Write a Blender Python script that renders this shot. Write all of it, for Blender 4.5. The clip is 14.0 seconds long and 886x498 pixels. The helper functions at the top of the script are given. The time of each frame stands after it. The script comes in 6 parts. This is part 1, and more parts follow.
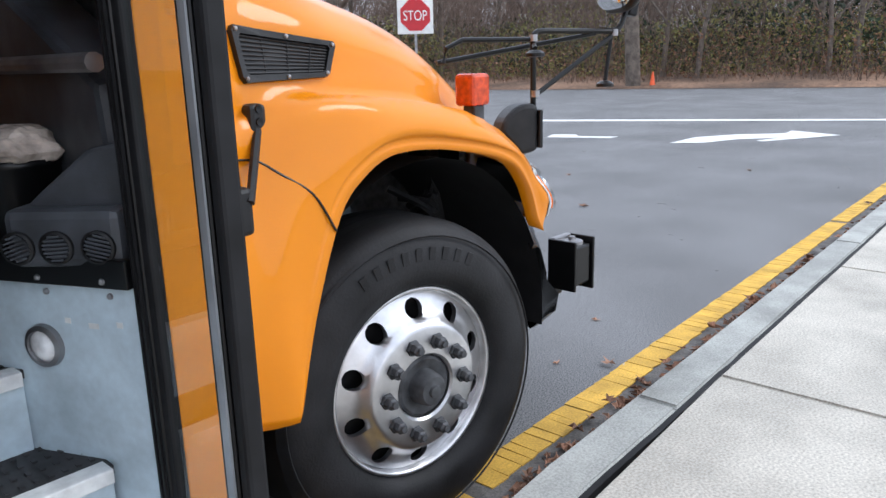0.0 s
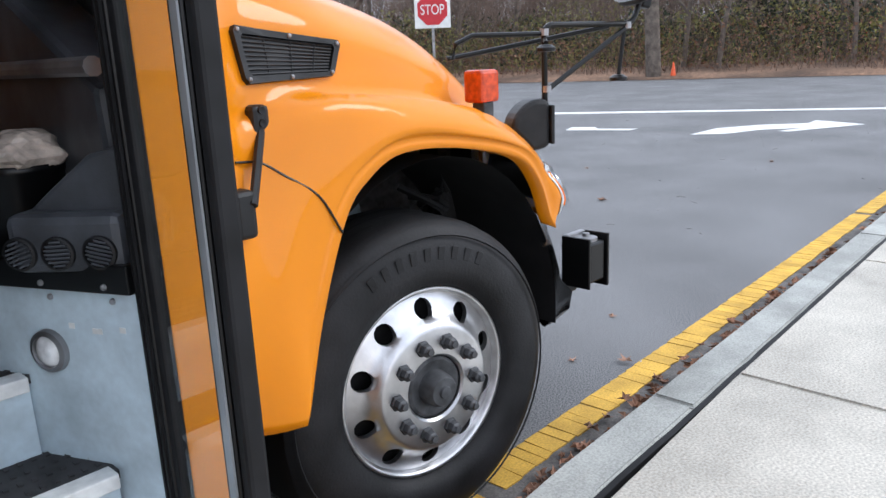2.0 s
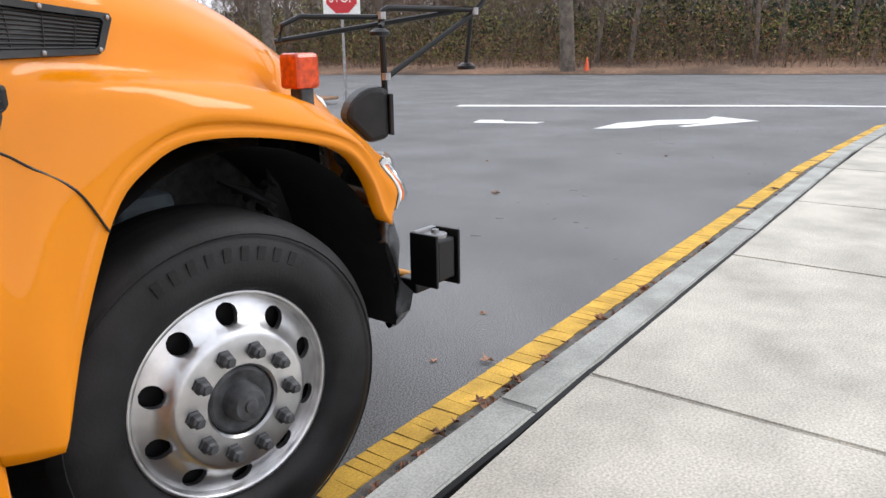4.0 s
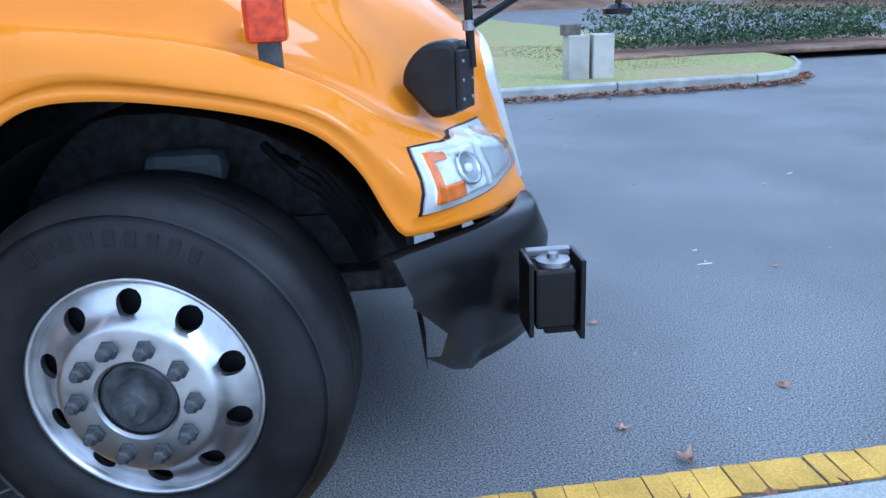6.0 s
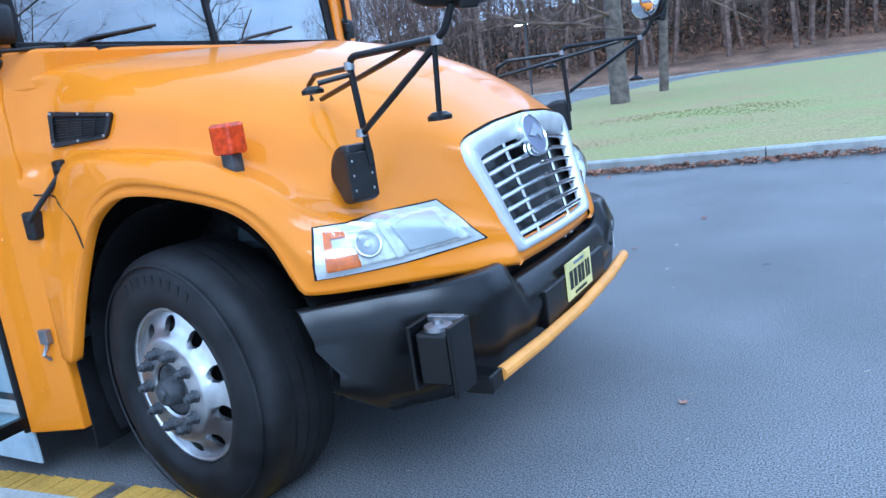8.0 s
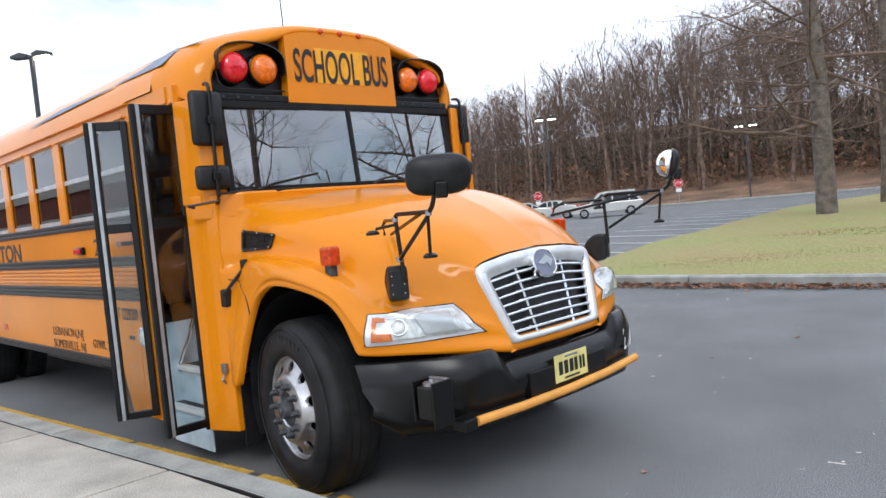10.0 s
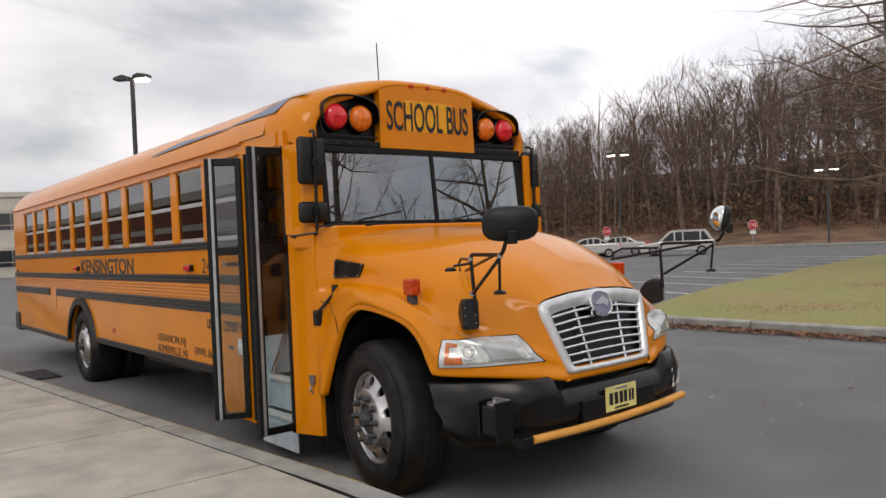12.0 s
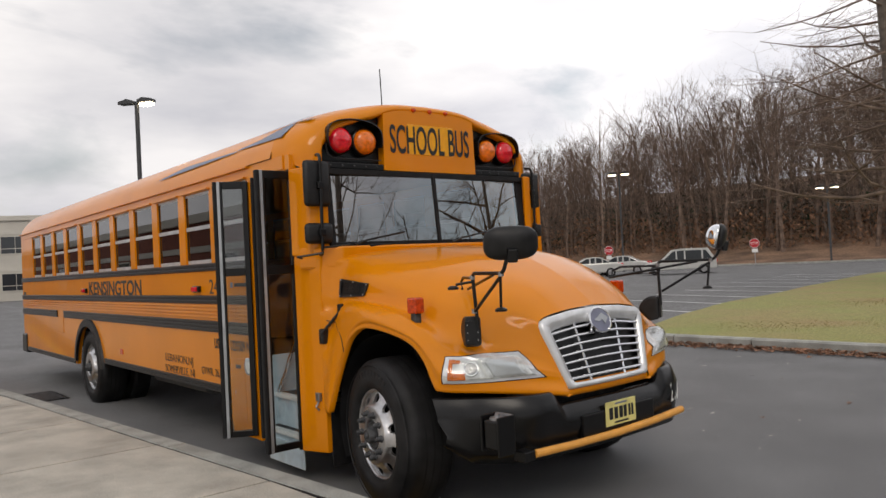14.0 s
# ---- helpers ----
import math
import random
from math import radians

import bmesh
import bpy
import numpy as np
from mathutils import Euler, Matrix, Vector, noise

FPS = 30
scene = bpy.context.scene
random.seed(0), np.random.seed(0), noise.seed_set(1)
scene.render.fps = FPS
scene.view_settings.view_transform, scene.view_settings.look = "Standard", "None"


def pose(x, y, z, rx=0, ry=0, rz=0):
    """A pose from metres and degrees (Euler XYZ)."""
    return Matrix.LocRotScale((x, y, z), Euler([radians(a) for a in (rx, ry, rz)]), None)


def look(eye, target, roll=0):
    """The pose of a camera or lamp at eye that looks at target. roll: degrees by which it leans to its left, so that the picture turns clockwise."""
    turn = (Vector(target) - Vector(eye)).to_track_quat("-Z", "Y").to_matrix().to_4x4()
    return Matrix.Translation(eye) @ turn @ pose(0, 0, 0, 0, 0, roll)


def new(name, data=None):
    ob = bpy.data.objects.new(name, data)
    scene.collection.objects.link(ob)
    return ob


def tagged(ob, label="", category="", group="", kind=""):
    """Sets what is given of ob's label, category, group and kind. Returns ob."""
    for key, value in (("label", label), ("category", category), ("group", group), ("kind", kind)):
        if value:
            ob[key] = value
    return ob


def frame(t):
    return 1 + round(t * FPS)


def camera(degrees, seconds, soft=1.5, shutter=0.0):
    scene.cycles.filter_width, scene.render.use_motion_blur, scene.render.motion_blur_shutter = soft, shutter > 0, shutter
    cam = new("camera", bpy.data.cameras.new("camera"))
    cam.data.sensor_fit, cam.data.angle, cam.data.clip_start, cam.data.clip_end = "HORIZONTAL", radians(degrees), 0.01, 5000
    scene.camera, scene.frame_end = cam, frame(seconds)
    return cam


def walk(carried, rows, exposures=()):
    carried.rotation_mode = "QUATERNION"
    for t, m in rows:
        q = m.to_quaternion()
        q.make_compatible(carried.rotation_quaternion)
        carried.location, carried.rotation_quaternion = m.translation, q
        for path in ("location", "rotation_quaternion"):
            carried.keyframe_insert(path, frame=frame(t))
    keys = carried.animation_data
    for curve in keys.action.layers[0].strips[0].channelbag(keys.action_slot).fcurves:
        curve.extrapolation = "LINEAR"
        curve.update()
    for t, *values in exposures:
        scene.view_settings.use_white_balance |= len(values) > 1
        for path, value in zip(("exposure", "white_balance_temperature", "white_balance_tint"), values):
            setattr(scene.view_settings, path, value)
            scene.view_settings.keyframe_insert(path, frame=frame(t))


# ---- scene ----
cam = camera(61.3, 14.0)
PATH = [
    (0, (-1.494, -2.577, 1.423), (-0.056, -1.275, 0.938), -1.5),
    (0.5, (-1.467, -2.575, 1.418), (-0.037, -1.26, 0.946), -1.5),
    (1, (-1.462, -2.572, 1.417), (-0.056, -1.236, 0.931), -1.5),
    (1.5, (-1.458, -2.574, 1.426), (-0.061, -1.234, 0.923), -2.1),
    (2, (-1.449, -2.582, 1.431), (-0.051, -1.241, 0.932), -2.4),
    (2.5, (-1.462, -2.582, 1.432), (-0.048, -1.255, 0.94), -2.7),
    (3, (-1.434, -2.584, 1.423), (0.003, -1.293, 0.904), -2.4),
    (3.5, (-1.397, -2.595, 1.415), (0.084, -1.365, 0.872), -2.4),
    (4, (-1.124, -2.704, 1.4), (0.401, -1.521, 0.874), -1.0),
    (4.2, (-0.995, -2.743, 1.405), (0.513, -1.546, 0.865), -1.4),
    (6.3, (0.863, -2.813, 1.357), (0.717, -0.92, 0.73), -4.8),
    (6.5, (1.031, -2.83, 1.379), (0.724, -0.957, 0.749), -6.1),
    (7, (1.373, -2.821, 1.4), (0.962, -0.976, 0.747), -4.3),
    (7.2, (1.534, -2.807, 1.376), (0.995, -0.978, 0.772), -5.3),
    (9.3, (3.245, -3.078, 1.452), (1.93, -1.599, 1.16), -5.9),
    (9.5, (3.403, -3.143, 1.483), (2.034, -1.714, 1.195), -6.1),
    (9.7, (3.479, -3.202, 1.496), (2.049, -1.819, 1.293), -6.6),
    (10, (3.661, -3.397, 1.524), (2.237, -1.996, 1.421), -5.4),
    (10.5, (3.844, -3.544, 1.579), (2.344, -2.221, 1.58), -3.9),
    (11, (4.016, -3.676, 1.608), (2.474, -2.403, 1.611), -2.8),
    (11.5, (4.047, -3.748, 1.606), (2.499, -2.482, 1.589), -2.8),
    (12, (4.059, -3.806, 1.601), (2.519, -2.53, 1.584), -2.5),
    (12.5, (4.059, -3.834, 1.596), (2.513, -2.565, 1.58), -2.3),
    (13, (4.089, -3.858, 1.593), (2.543, -2.588, 1.577), -2.5),
    (13.5, (4.135, -3.884, 1.593), (2.588, -2.616, 1.606), -2.6),
    (14, (4.162, -3.894, 1.594), (2.62, -2.621, 1.632), -2.9),
]
walk(cam, [(t, look(e, a, r)) for t, e, a, r in PATH],
     exposures=((0, 1.17, 5900, 10), (3.5, 1.22, 6050, 10), (4.2, 1.05, 6500, 11), (6.3, 1.2, 4350, 5), (7.2, 1.3, 4300, 4), (9.4, 1.05, 4950, 4), (10.0, 0.92, 6050, 9), (10.8, 0.55, 6800, 12), (11.5, 0.3, 7000, 12), (14.0, 0.17, 7050, 12)))

# ---------- world and light ----------
world = bpy.data.worlds.new("world")
scene.world = world
world.use_nodes = True
wn, wl = world.node_tree.nodes, world.node_tree.links
wn.clear()
sky = wn.new("ShaderNodeTexSky")
sky.sky_type = "NISHITA"
sky.sun_disc = False
sky.sun_elevation, sky.sun_rotation = radians(14), radians(200)
coord = wn.new("ShaderNodeTexCoord")
flat = wn.new("ShaderNodeMapping")
flat.inputs["Scale"].default_value = (1.3, 1.3, 4.2)
flat.inputs["Location"].default_value = (0.4, 0.1, 0.3)
cloud = wn.new("ShaderNodeTexNoise")
cloud.inputs["Scale"].default_value = 1.6
cloud.inputs["Detail"].default_value = 7
cloud.inputs["Roughness"].default_value = 0.52
cloud.inputs["Distortion"].default_value = 0.5
cover = wn.new("ShaderNodeValToRGB")
cover.color_ramp.elements[0].position, cover.color_ramp.elements[0].color = 0.30, (0.35, 0.35, 0.35, 1)
cover.color_ramp.elements[1].position, cover.color_ramp.elements[1].color = 0.44, (1, 1, 1, 1)
tone = wn.new("ShaderNodeValToRGB")
tone.color_ramp.elements[0].position, tone.color_ramp.elements[0].color = 0.36, (8.3, 8.5, 9.0, 1)
tone.color_ramp.elements[1].position, tone.color_ramp.elements[1].color = 0.70, (5.0, 5.3, 6.1, 1)
second = wn.new("ShaderNodeTexNoise")
second.inputs["Scale"].default_value = 2.3
second.inputs["Detail"].default_value = 6
blend = wn.new("ShaderNodeMix")
blend.data_type = "RGBA"
shade = wn.new("ShaderNodeBackground")
shade.inputs["Strength"].default_value = 0.105
out = wn.new("ShaderNodeOutputWorld")
wl.new(coord.outputs["Generated"], flat.inputs["Vector"])
wl.new(flat.outputs["Vector"], cloud.inputs["Vector"])
wl.new(flat.outputs["Vector"], second.inputs["Vector"])
wl.new(cloud.outputs["Fac"], cover.inputs["Fac"])
wl.new(second.outputs["Fac"], tone.inputs["Fac"])
wl.new(cover.outputs["Color"], blend.inputs["Factor"])
wl.new(sky.outputs["Color"], blend.inputs["A"])
wl.new(tone.outputs["Color"], blend.inputs["B"])
# the overcast is thinner over the road and the woods than over the school
aim = wn.new("ShaderNodeVectorMath")
aim.operation = "DOT_PRODUCT"
aim.inputs[1].default_value = (-0.05, 0.97, 0.23)
thin_side = wn.new("ShaderNodeMapRange")
thin_side.interpolation_type = "SMOOTHSTEP"
thin_side.inputs["From Min"].default_value, thin_side.inputs["From Max"].default_value = 0.45, 1.0
thin_side.inputs["To Min"].default_value, thin_side.inputs["To Max"].default_value = 0.92, 1.28
bright = wn.new("ShaderNodeVectorMath")
bright.operation = "SCALE"
wl.new(coord.outputs["Generated"], aim.inputs[0])
wl.new(aim.outputs["Value"], thin_side.inputs["Value"])
wl.new(blend.outputs["Result"], bright.inputs[0])
wl.new(thin_side.outputs["Result"], bright.inputs["Scale"])
wl.new(bright.outputs["Vector"], shade.inputs["Color"])
wl.new(shade.outputs["Background"], out.inputs["Surface"])

sun = new("sun", bpy.data.lights.new("sun", "SUN"))
sun.data.energy, sun.data.angle, sun.data.color = 0.7, radians(25), (1.0, 0.95, 0.88)
sun.matrix_world = look((20, -18, 22), (0, 0, 0))


# ---------- materials ----------
def material(name, color, rough=0.5, metal=0.0, vary=0.12, scale=8.0, bump=0.0, bump_scale=60.0, coat=0.0, dark=None, fine=0.0, fine_scale=200.0, pieces=0.0, spec=0.5):
    """A surface with its colour varied at two sizes, a fine relief, and a little change of gloss."""
    m = bpy.data.materials.new(name)
    m.use_nodes = True
    n, l = m.node_tree.nodes, m.node_tree.links
    b = n["Principled BSDF"]
    b.inputs["Metallic"].default_value = metal
    b.inputs["Roughness"].default_value = rough
    b.inputs["Coat Weight"].default_value = coat
    b.inputs["Coat Roughness"].default_value = 0.04
    b.inputs["Specular IOR Level"].default_value = spec
    tc = n.new("ShaderNodeTexCoord")
    big = n.new("ShaderNodeTexNoise")
    big.inputs["Scale"].default_value, big.inputs["Detail"].default_value = scale, 5
    l.new(tc.outputs["Object"], big.inputs["Vector"])
    mix = n.new("ShaderNodeMix")
    mix.data_type = "RGBA"
    low = dark or tuple(c * (1 - 2 * vary) for c in color)
    high = tuple(min(1, c * (1 + vary)) for c in color)
    mix.inputs["A"].default_value, mix.inputs["B"].default_value = (*low, 1), (*high, 1)
    ramp = n.new("ShaderNodeValToRGB")
    ramp.color_ramp.elements[0].position, ramp.color_ramp.elements[1].position = 0.3, 0.65
    l.new(big.outputs["Fac"], ramp.inputs["Fac"])
    l.new(ramp.outputs["Color"], mix.inputs["Factor"])
    last = mix.outputs["Result"]
    if fine:
        small = n.new("ShaderNodeTexNoise")
        small.inputs["Scale"].default_value, small.inputs["Detail"].default_value = fine_scale, 3
        l.new(tc.outputs["Object"], small.inputs["Vector"])
        hsv = n.new("ShaderNodeHueSaturation")
        mr = n.new("ShaderNodeMapRange")
        mr.inputs["From Min"].default_value, mr.inputs["From Max"].default_value = 0.3, 0.7
        mr.inputs["To Min"].default_value, mr.inputs["To Max"].default_value = 1 - fine, 1 + fine
        l.new(small.outputs["Fac"], mr.inputs["Value"])
        l.new(mr.outputs["Result"], hsv.inputs["Value"])
        l.new(last, hsv.inputs["Color"])
        last = hsv.outputs["Color"]
    if pieces:
        info = n.new("ShaderNodeObjectInfo")
        hsv = n.new("ShaderNodeHueSaturation")
        mr = n.new("ShaderNodeMapRange")
        mr.inputs["To Min"].default_value, mr.inputs["To Max"].default_value = 1 - pieces, 1 + pieces
        l.new(info.outputs["Random"], mr.inputs["Value"])
        l.new(mr.outputs["Result"], hsv.inputs["Value"])
        l.new(last, hsv.inputs["Color"])
        last = hsv.outputs["Color"]
    l.new(last, b.inputs["Base Color"])
    if bump:
        rel = n.new("ShaderNodeTexNoise")
        rel.inputs["Scale"].default_value, rel.inputs["Detail"].default_value = bump_scale, 4
        l.new(tc.outputs["Object"], rel.inputs["Vector"])
        bn = n.new("ShaderNodeBump")
        bn.inputs["Strength"].default_value, bn.inputs["Distance"].default_value = bump, 0.01
        l.new(rel.outputs["Fac"], bn.inputs["Height"])
        l.new(bn.outputs["Normal"], b.inputs["Normal"])
    return m


def glass(name, tint, rough=0.0, gloss_base=0.06):
    m = bpy.data.materials.new(name)
    m.use_nodes = True
    n, l = m.node_tree.nodes, m.node_tree.links
    n.remove(n["Principled BSDF"])
    see = n.new("ShaderNodeBsdfTransparent")
    see.inputs["Color"].default_value = (*tint, 1)
    gloss = n.new("ShaderNodeBsdfGlossy")
    gloss.inputs["Roughness"].default_value = rough
    edge = n.new("ShaderNodeLayerWeight")
    edge.inputs["Blend"].default_value = 0.5
    power = n.new("ShaderNodeMath")
    power.operation = "POWER"
    power.inputs[1].default_value = 4.0
    amount = n.new("ShaderNodeMath")
    amount.operation = "MULTIPLY_ADD"
    amount.inputs[1].default_value, amount.inputs[2].default_value = 0.9, gloss_base
    l.new(edge.outputs["Facing"], power.inputs[0])
    l.new(power.outputs[0], amount.inputs[0])
    mix = n.new("ShaderNodeMixShader")
    l.new(amount.outputs[0], mix.inputs["Fac"])
    l.new(see.outputs["BSDF"], mix.inputs[1])
    l.new(gloss.outputs["BSDF"], mix.inputs[2])
    l.new(mix.outputs["Shader"], n["Material Output"].inputs["Surface"])
    return m


def glow(name, color, power):
    m = bpy.data.materials.new(name)
    m.use_nodes = True
    b = m.node_tree.nodes["Principled BSDF"]
    b.inputs["Base Color"].default_value = (*color, 1)
    b.inputs["Emission Color"].default_value = (*color, 1)
    b.inputs["Emission Strength"].default_value = power
    return m


YELLOW = material("bus_yellow_paint", (0.69, 0.222, 0.001), 0.42, coat=0.55, vary=0.04, scale=1.5, bump=0.015, bump_scale=5, spec=0.1)
BLACK = material("black_paint", (0.004, 0.004, 0.0045), 0.3, vary=0.2, spec=0.35)
PLASTIC = material("black_plastic", (0.011, 0.0112, 0.012), 0.45, vary=0.25, scale=15, bump=0.1, bump_scale=300, spec=0.35)
BUMPER = material("satin_black_steel", (0.006, 0.006, 0.0065), 0.27, vary=0.3, scale=5, bump=0.03, bump_scale=20, spec=0.35)
RUBBER = material("black_rubber", (0.008, 0.008, 0.009), 0.65, vary=0.3, scale=10, spec=0.3)
TYRE = material("tyre_rubber", (0.012, 0.012, 0.013), 0.6, vary=0.4, scale=6, bump=0.15, bump_scale=120, spec=0.3)
ALLOY = material("brushed_aluminium", (0.62, 0.62, 0.63), 0.36, metal=1.0, vary=0.15, scale=9, bump=0.05, bump_scale=150)
CHROME = material("chrome", (0.75, 0.76, 0.78), 0.12, metal=1.0, vary=0.05)
SATIN = material("satin_silver", (0.74, 0.75, 0.76), 0.34, metal=0.55, vary=0.06, scale=12)
AMBERLAMP = material("amber_lamp_lens", (0.78, 0.17, 0.008), 0.2, vary=0.15, scale=40, coat=0.4)
STEEL = material("dull_steel", (0.35, 0.35, 0.36), 0.45, metal=0.9, vary=0.2)
IRON = material("grey_iron", (0.06, 0.062, 0.066), 0.6, metal=0.3, vary=0.3, scale=30)
STRIP = material("grey_aluminium_strip", (0.42, 0.44, 0.46), 0.4, metal=0.6, vary=0.1)
FRAMESILVER = material("window_aluminium", (0.55, 0.56, 0.57), 0.4, metal=0.6, vary=0.1)
STEPWALL = material("worn_grey_blue_paint", (0.50, 0.60, 0.66), 0.45, vary=0.12, scale=7, fine=0.05, fine_scale=60, bump=0.03, bump_scale=15)
TREAD = material("step_rubber", (0.03, 0.03, 0.032), 0.7, vary=0.2, scale=30)
NOSING = material("white_step_edge", (0.70, 0.71, 0.70), 0.5, vary=0.1, scale=30)
DASH = material("dashboard_plastic", (0.052, 0.057, 0.066), 0.5, vary=0.3, bump=0.1, bump_scale=250)
SEAT = material("brown_vinyl", (0.10, 0.035, 0.025), 0.5, vary=0.2)
LINER = material("interior_panel", (0.30, 0.31, 0.30), 0.6, vary=0.1)
AMBER = material("amber_lens", (0.55, 0.05, 0.002), 0.2, vary=0.2, scale=50, coat=0.2)
REDLENS = material("red_lens", (0.70, 0.010, 0.022), 0.15, vary=0.15, scale=40, coat=0.5)
LAMPGLASS = material("headlamp_reflector", (0.92, 0.93, 0.94), 0.15, metal=0.12, vary=0.22, scale=22, bump=0.25, bump_scale=45)
BEZEL = material("silver_bezel", (0.66, 0.67, 0.69), 0.3, metal=0.35, vary=0.08)
SIGNFILM = material("reflective_yellow_film", (0.80, 0.36, 0.004), 0.3, vary=0.05, scale=20)
PLATE = material("licence_plate", (0.72, 0.64, 0.24), 0.4, vary=0.08)
DECAL = material("black_lettering", (0.015, 0.015, 0.015), 0.5, vary=0.1)
BLUEDECAL = material("slate_blue_decal", (0.13, 0.16, 0.24), 0.4, vary=0.1)
WHITEPAINT = material("white_paint", (0.78, 0.78, 0.76), 0.5, vary=0.06)
BADGE = material("blue_grey_badge", (0.16, 0.17, 0.24), 0.3, vary=0.1)
PANE = glass("tinted_glass", (0.12, 0.13, 0.135), gloss_base=0.10)
CLEAR = glass("clear_glass", (0.85, 0.88, 0.88))
WINDSHIELD = glass("windshield_glass", (0.25, 0.29, 0.28), gloss_base=0.38)
MIRROR = material("mirror_glass", (0.8, 0.82, 0.84), 0.03, metal=1.0, vary=0.02)
BAR = material("faded_yellow_plastic", (0.75, 0.34, 0.06), 0.5, vary=0.08)
ASPHALT = material("asphalt", (0.150, 0.151, 0.153), 0.85, vary=0.12, scale=0.7, fine=0.95, fine_scale=150, bump=0.2, bump_scale=320)
CONCRETE = material("pale_concrete", (0.45, 0.425, 0.37), 0.9, vary=0.13, scale=2.6, fine=0.28, fine_scale=110, bump=0.15, bump_scale=300, pieces=0.05)
KERBSTONE = material("grey_kerb_concrete", (0.335, 0.34, 0.315), 0.9, vary=0.14, scale=4, fine=0.22, fine_scale=130, bump=0.12, bump_scale=320, pieces=0.06)
YLINE = material("yellow_road_paint", (0.62, 0.37, 0.055), 0.8, vary=0.12, scale=6, fine=0.18, fine_scale=120, bump=0.2, bump_scale=160, pieces=0.08)
ROADWHITE = material("white_road_paint", (0.70, 0.70, 0.69), 0.8, vary=0.08, scale=5, fine=0.1, fine_scale=100)
DIRT = material("dark_gutter_dirt", (0.115, 0.107, 0.10), 0.95, vary=0.3, scale=9, fine=0.3, fine_scale=120)
CHIP = material("pale_chip", (0.45, 0.42, 0.37), 0.9, vary=0.4, scale=5)
LEAF = material("dead_oak_leaf", (0.33, 0.18, 0.115), 0.8, vary=0.4, scale=7, pieces=0.3)
BARK = material("grey_brown_bark", (0.14, 0.115, 0.095), 0.9, vary=0.25, scale=4, fine=0.25, fine_scale=30, bump=0.5, bump_scale=25)
TWIG = material("bare_twig", (0.165, 0.115, 0.088), 0.9, vary=0.3, scale=2)
GRASS = material("winter_grass", (0.20, 0.21, 0.065), 0.9, vary=0.25, scale=0.45, dark=(0.30, 0.225, 0.10), fine=0.35, fine_scale=25, bump=0.5, bump_scale=60)
BRICK = material("red_brick_wall", (0.22, 0.07, 0.045), 0.85, vary=0.15, scale=2, fine=0.15, fine_scale=25)


# ---------- making meshes ----------
def part(name, bm, mat, parent=None, label="", smooth=False):
    """Links a bmesh as one mesh object under a thing or a part."""
    me = bpy.data.meshes.new(name)
    bm.to_mesh(me)
    bm.free()
    for m in (mat if isinstance(mat, (list, tuple)) else [mat]):
        me.materials.append(m)
    if smooth:
        for p in me.polygons:
            p.use_smooth = True
    ob = new(name, me)
    ob.parent = parent
    if label:
        ob["label"] = label
    return ob


def soft(ob, angle=35):
    """Smooth shading but for edges sharper than the angle."""
    ob.data.shade_smooth()
    ob.data.set_sharp_from_angle(angle=radians(angle))
    return ob


def thing(name, label, category, group="", kind="", at=(0, 0, 0)):
    ob = new(name)
    ob.location = at
    return tagged(ob, label, category, group, kind)


def box(x0, x1, y0, y1, z0, z1, bevel=0.0, bm=None):
    bm = bm or bmesh.new()
    made = bmesh.ops.create_cube(bm, size=1.0)["verts"]
    for v in made:
        v.co = ((x0 + x1) / 2 + v.co.x * (x1 - x0), (y0 + y1) / 2 + v.co.y * (y1 - y0), (z0 + z1) / 2 + v.co.z * (z1 - z0))
    if bevel:
        edges = list({e for v in made for e in v.link_edges})
        bmesh.ops.bevel(bm, geom=edges, offset=bevel, segments=2, affect="EDGES", profile=0.5)
    return bm


def tube(points, r, sides=10, bm=None, taper=None, cap=True):
    """A round bar along points."""
    bm = bm or bmesh.new()
    pts = [Vector(p) for p in points]
    rings = []
    for i, p in enumerate(pts):
        way = (pts[min(i + 1, len(pts) - 1)] - pts[max(i - 1, 0)]).normalized()
        side = way.cross(Vector((0, 0, 1)) if abs(way.z) < 0.9 else Vector((1, 0, 0))).normalized()
        up = side.cross(way)
        rr = r if taper is None else r * (1 + (taper - 1) * i / (len(pts) - 1))
        rings.append([bm.verts.new(p + rr * (side * math.cos(a) + up * math.sin(a))) for a in (2 * math.pi * k / sides for k in range(sides))])
    for a, b in zip(rings, rings[1:]):
        for k in range(sides):
            bm.faces.new((a[k], a[(k + 1) % sides], b[(k + 1) % sides], b[k]))
    if cap:
        bm.faces.new(rings[0][::-1])
        bm.faces.new(rings[-1])
    return bm


def rounded(points, r=0.05, steps=5):
    """A path with its inner corners rounded."""
    pts = [Vector(p) for p in points]
    res = [pts[0]]
    for a, b, c in zip(pts, pts[1:], pts[2:]):
        p, q = b + (a - b).normalized() * r, b + (c - b).normalized() * r
        for k in range(steps + 1):
            s = k / steps
            res.append(p * (1 - s) ** 2 + b * 2 * s * (1 - s) + q * s * s)
    return res + [pts[-1]]


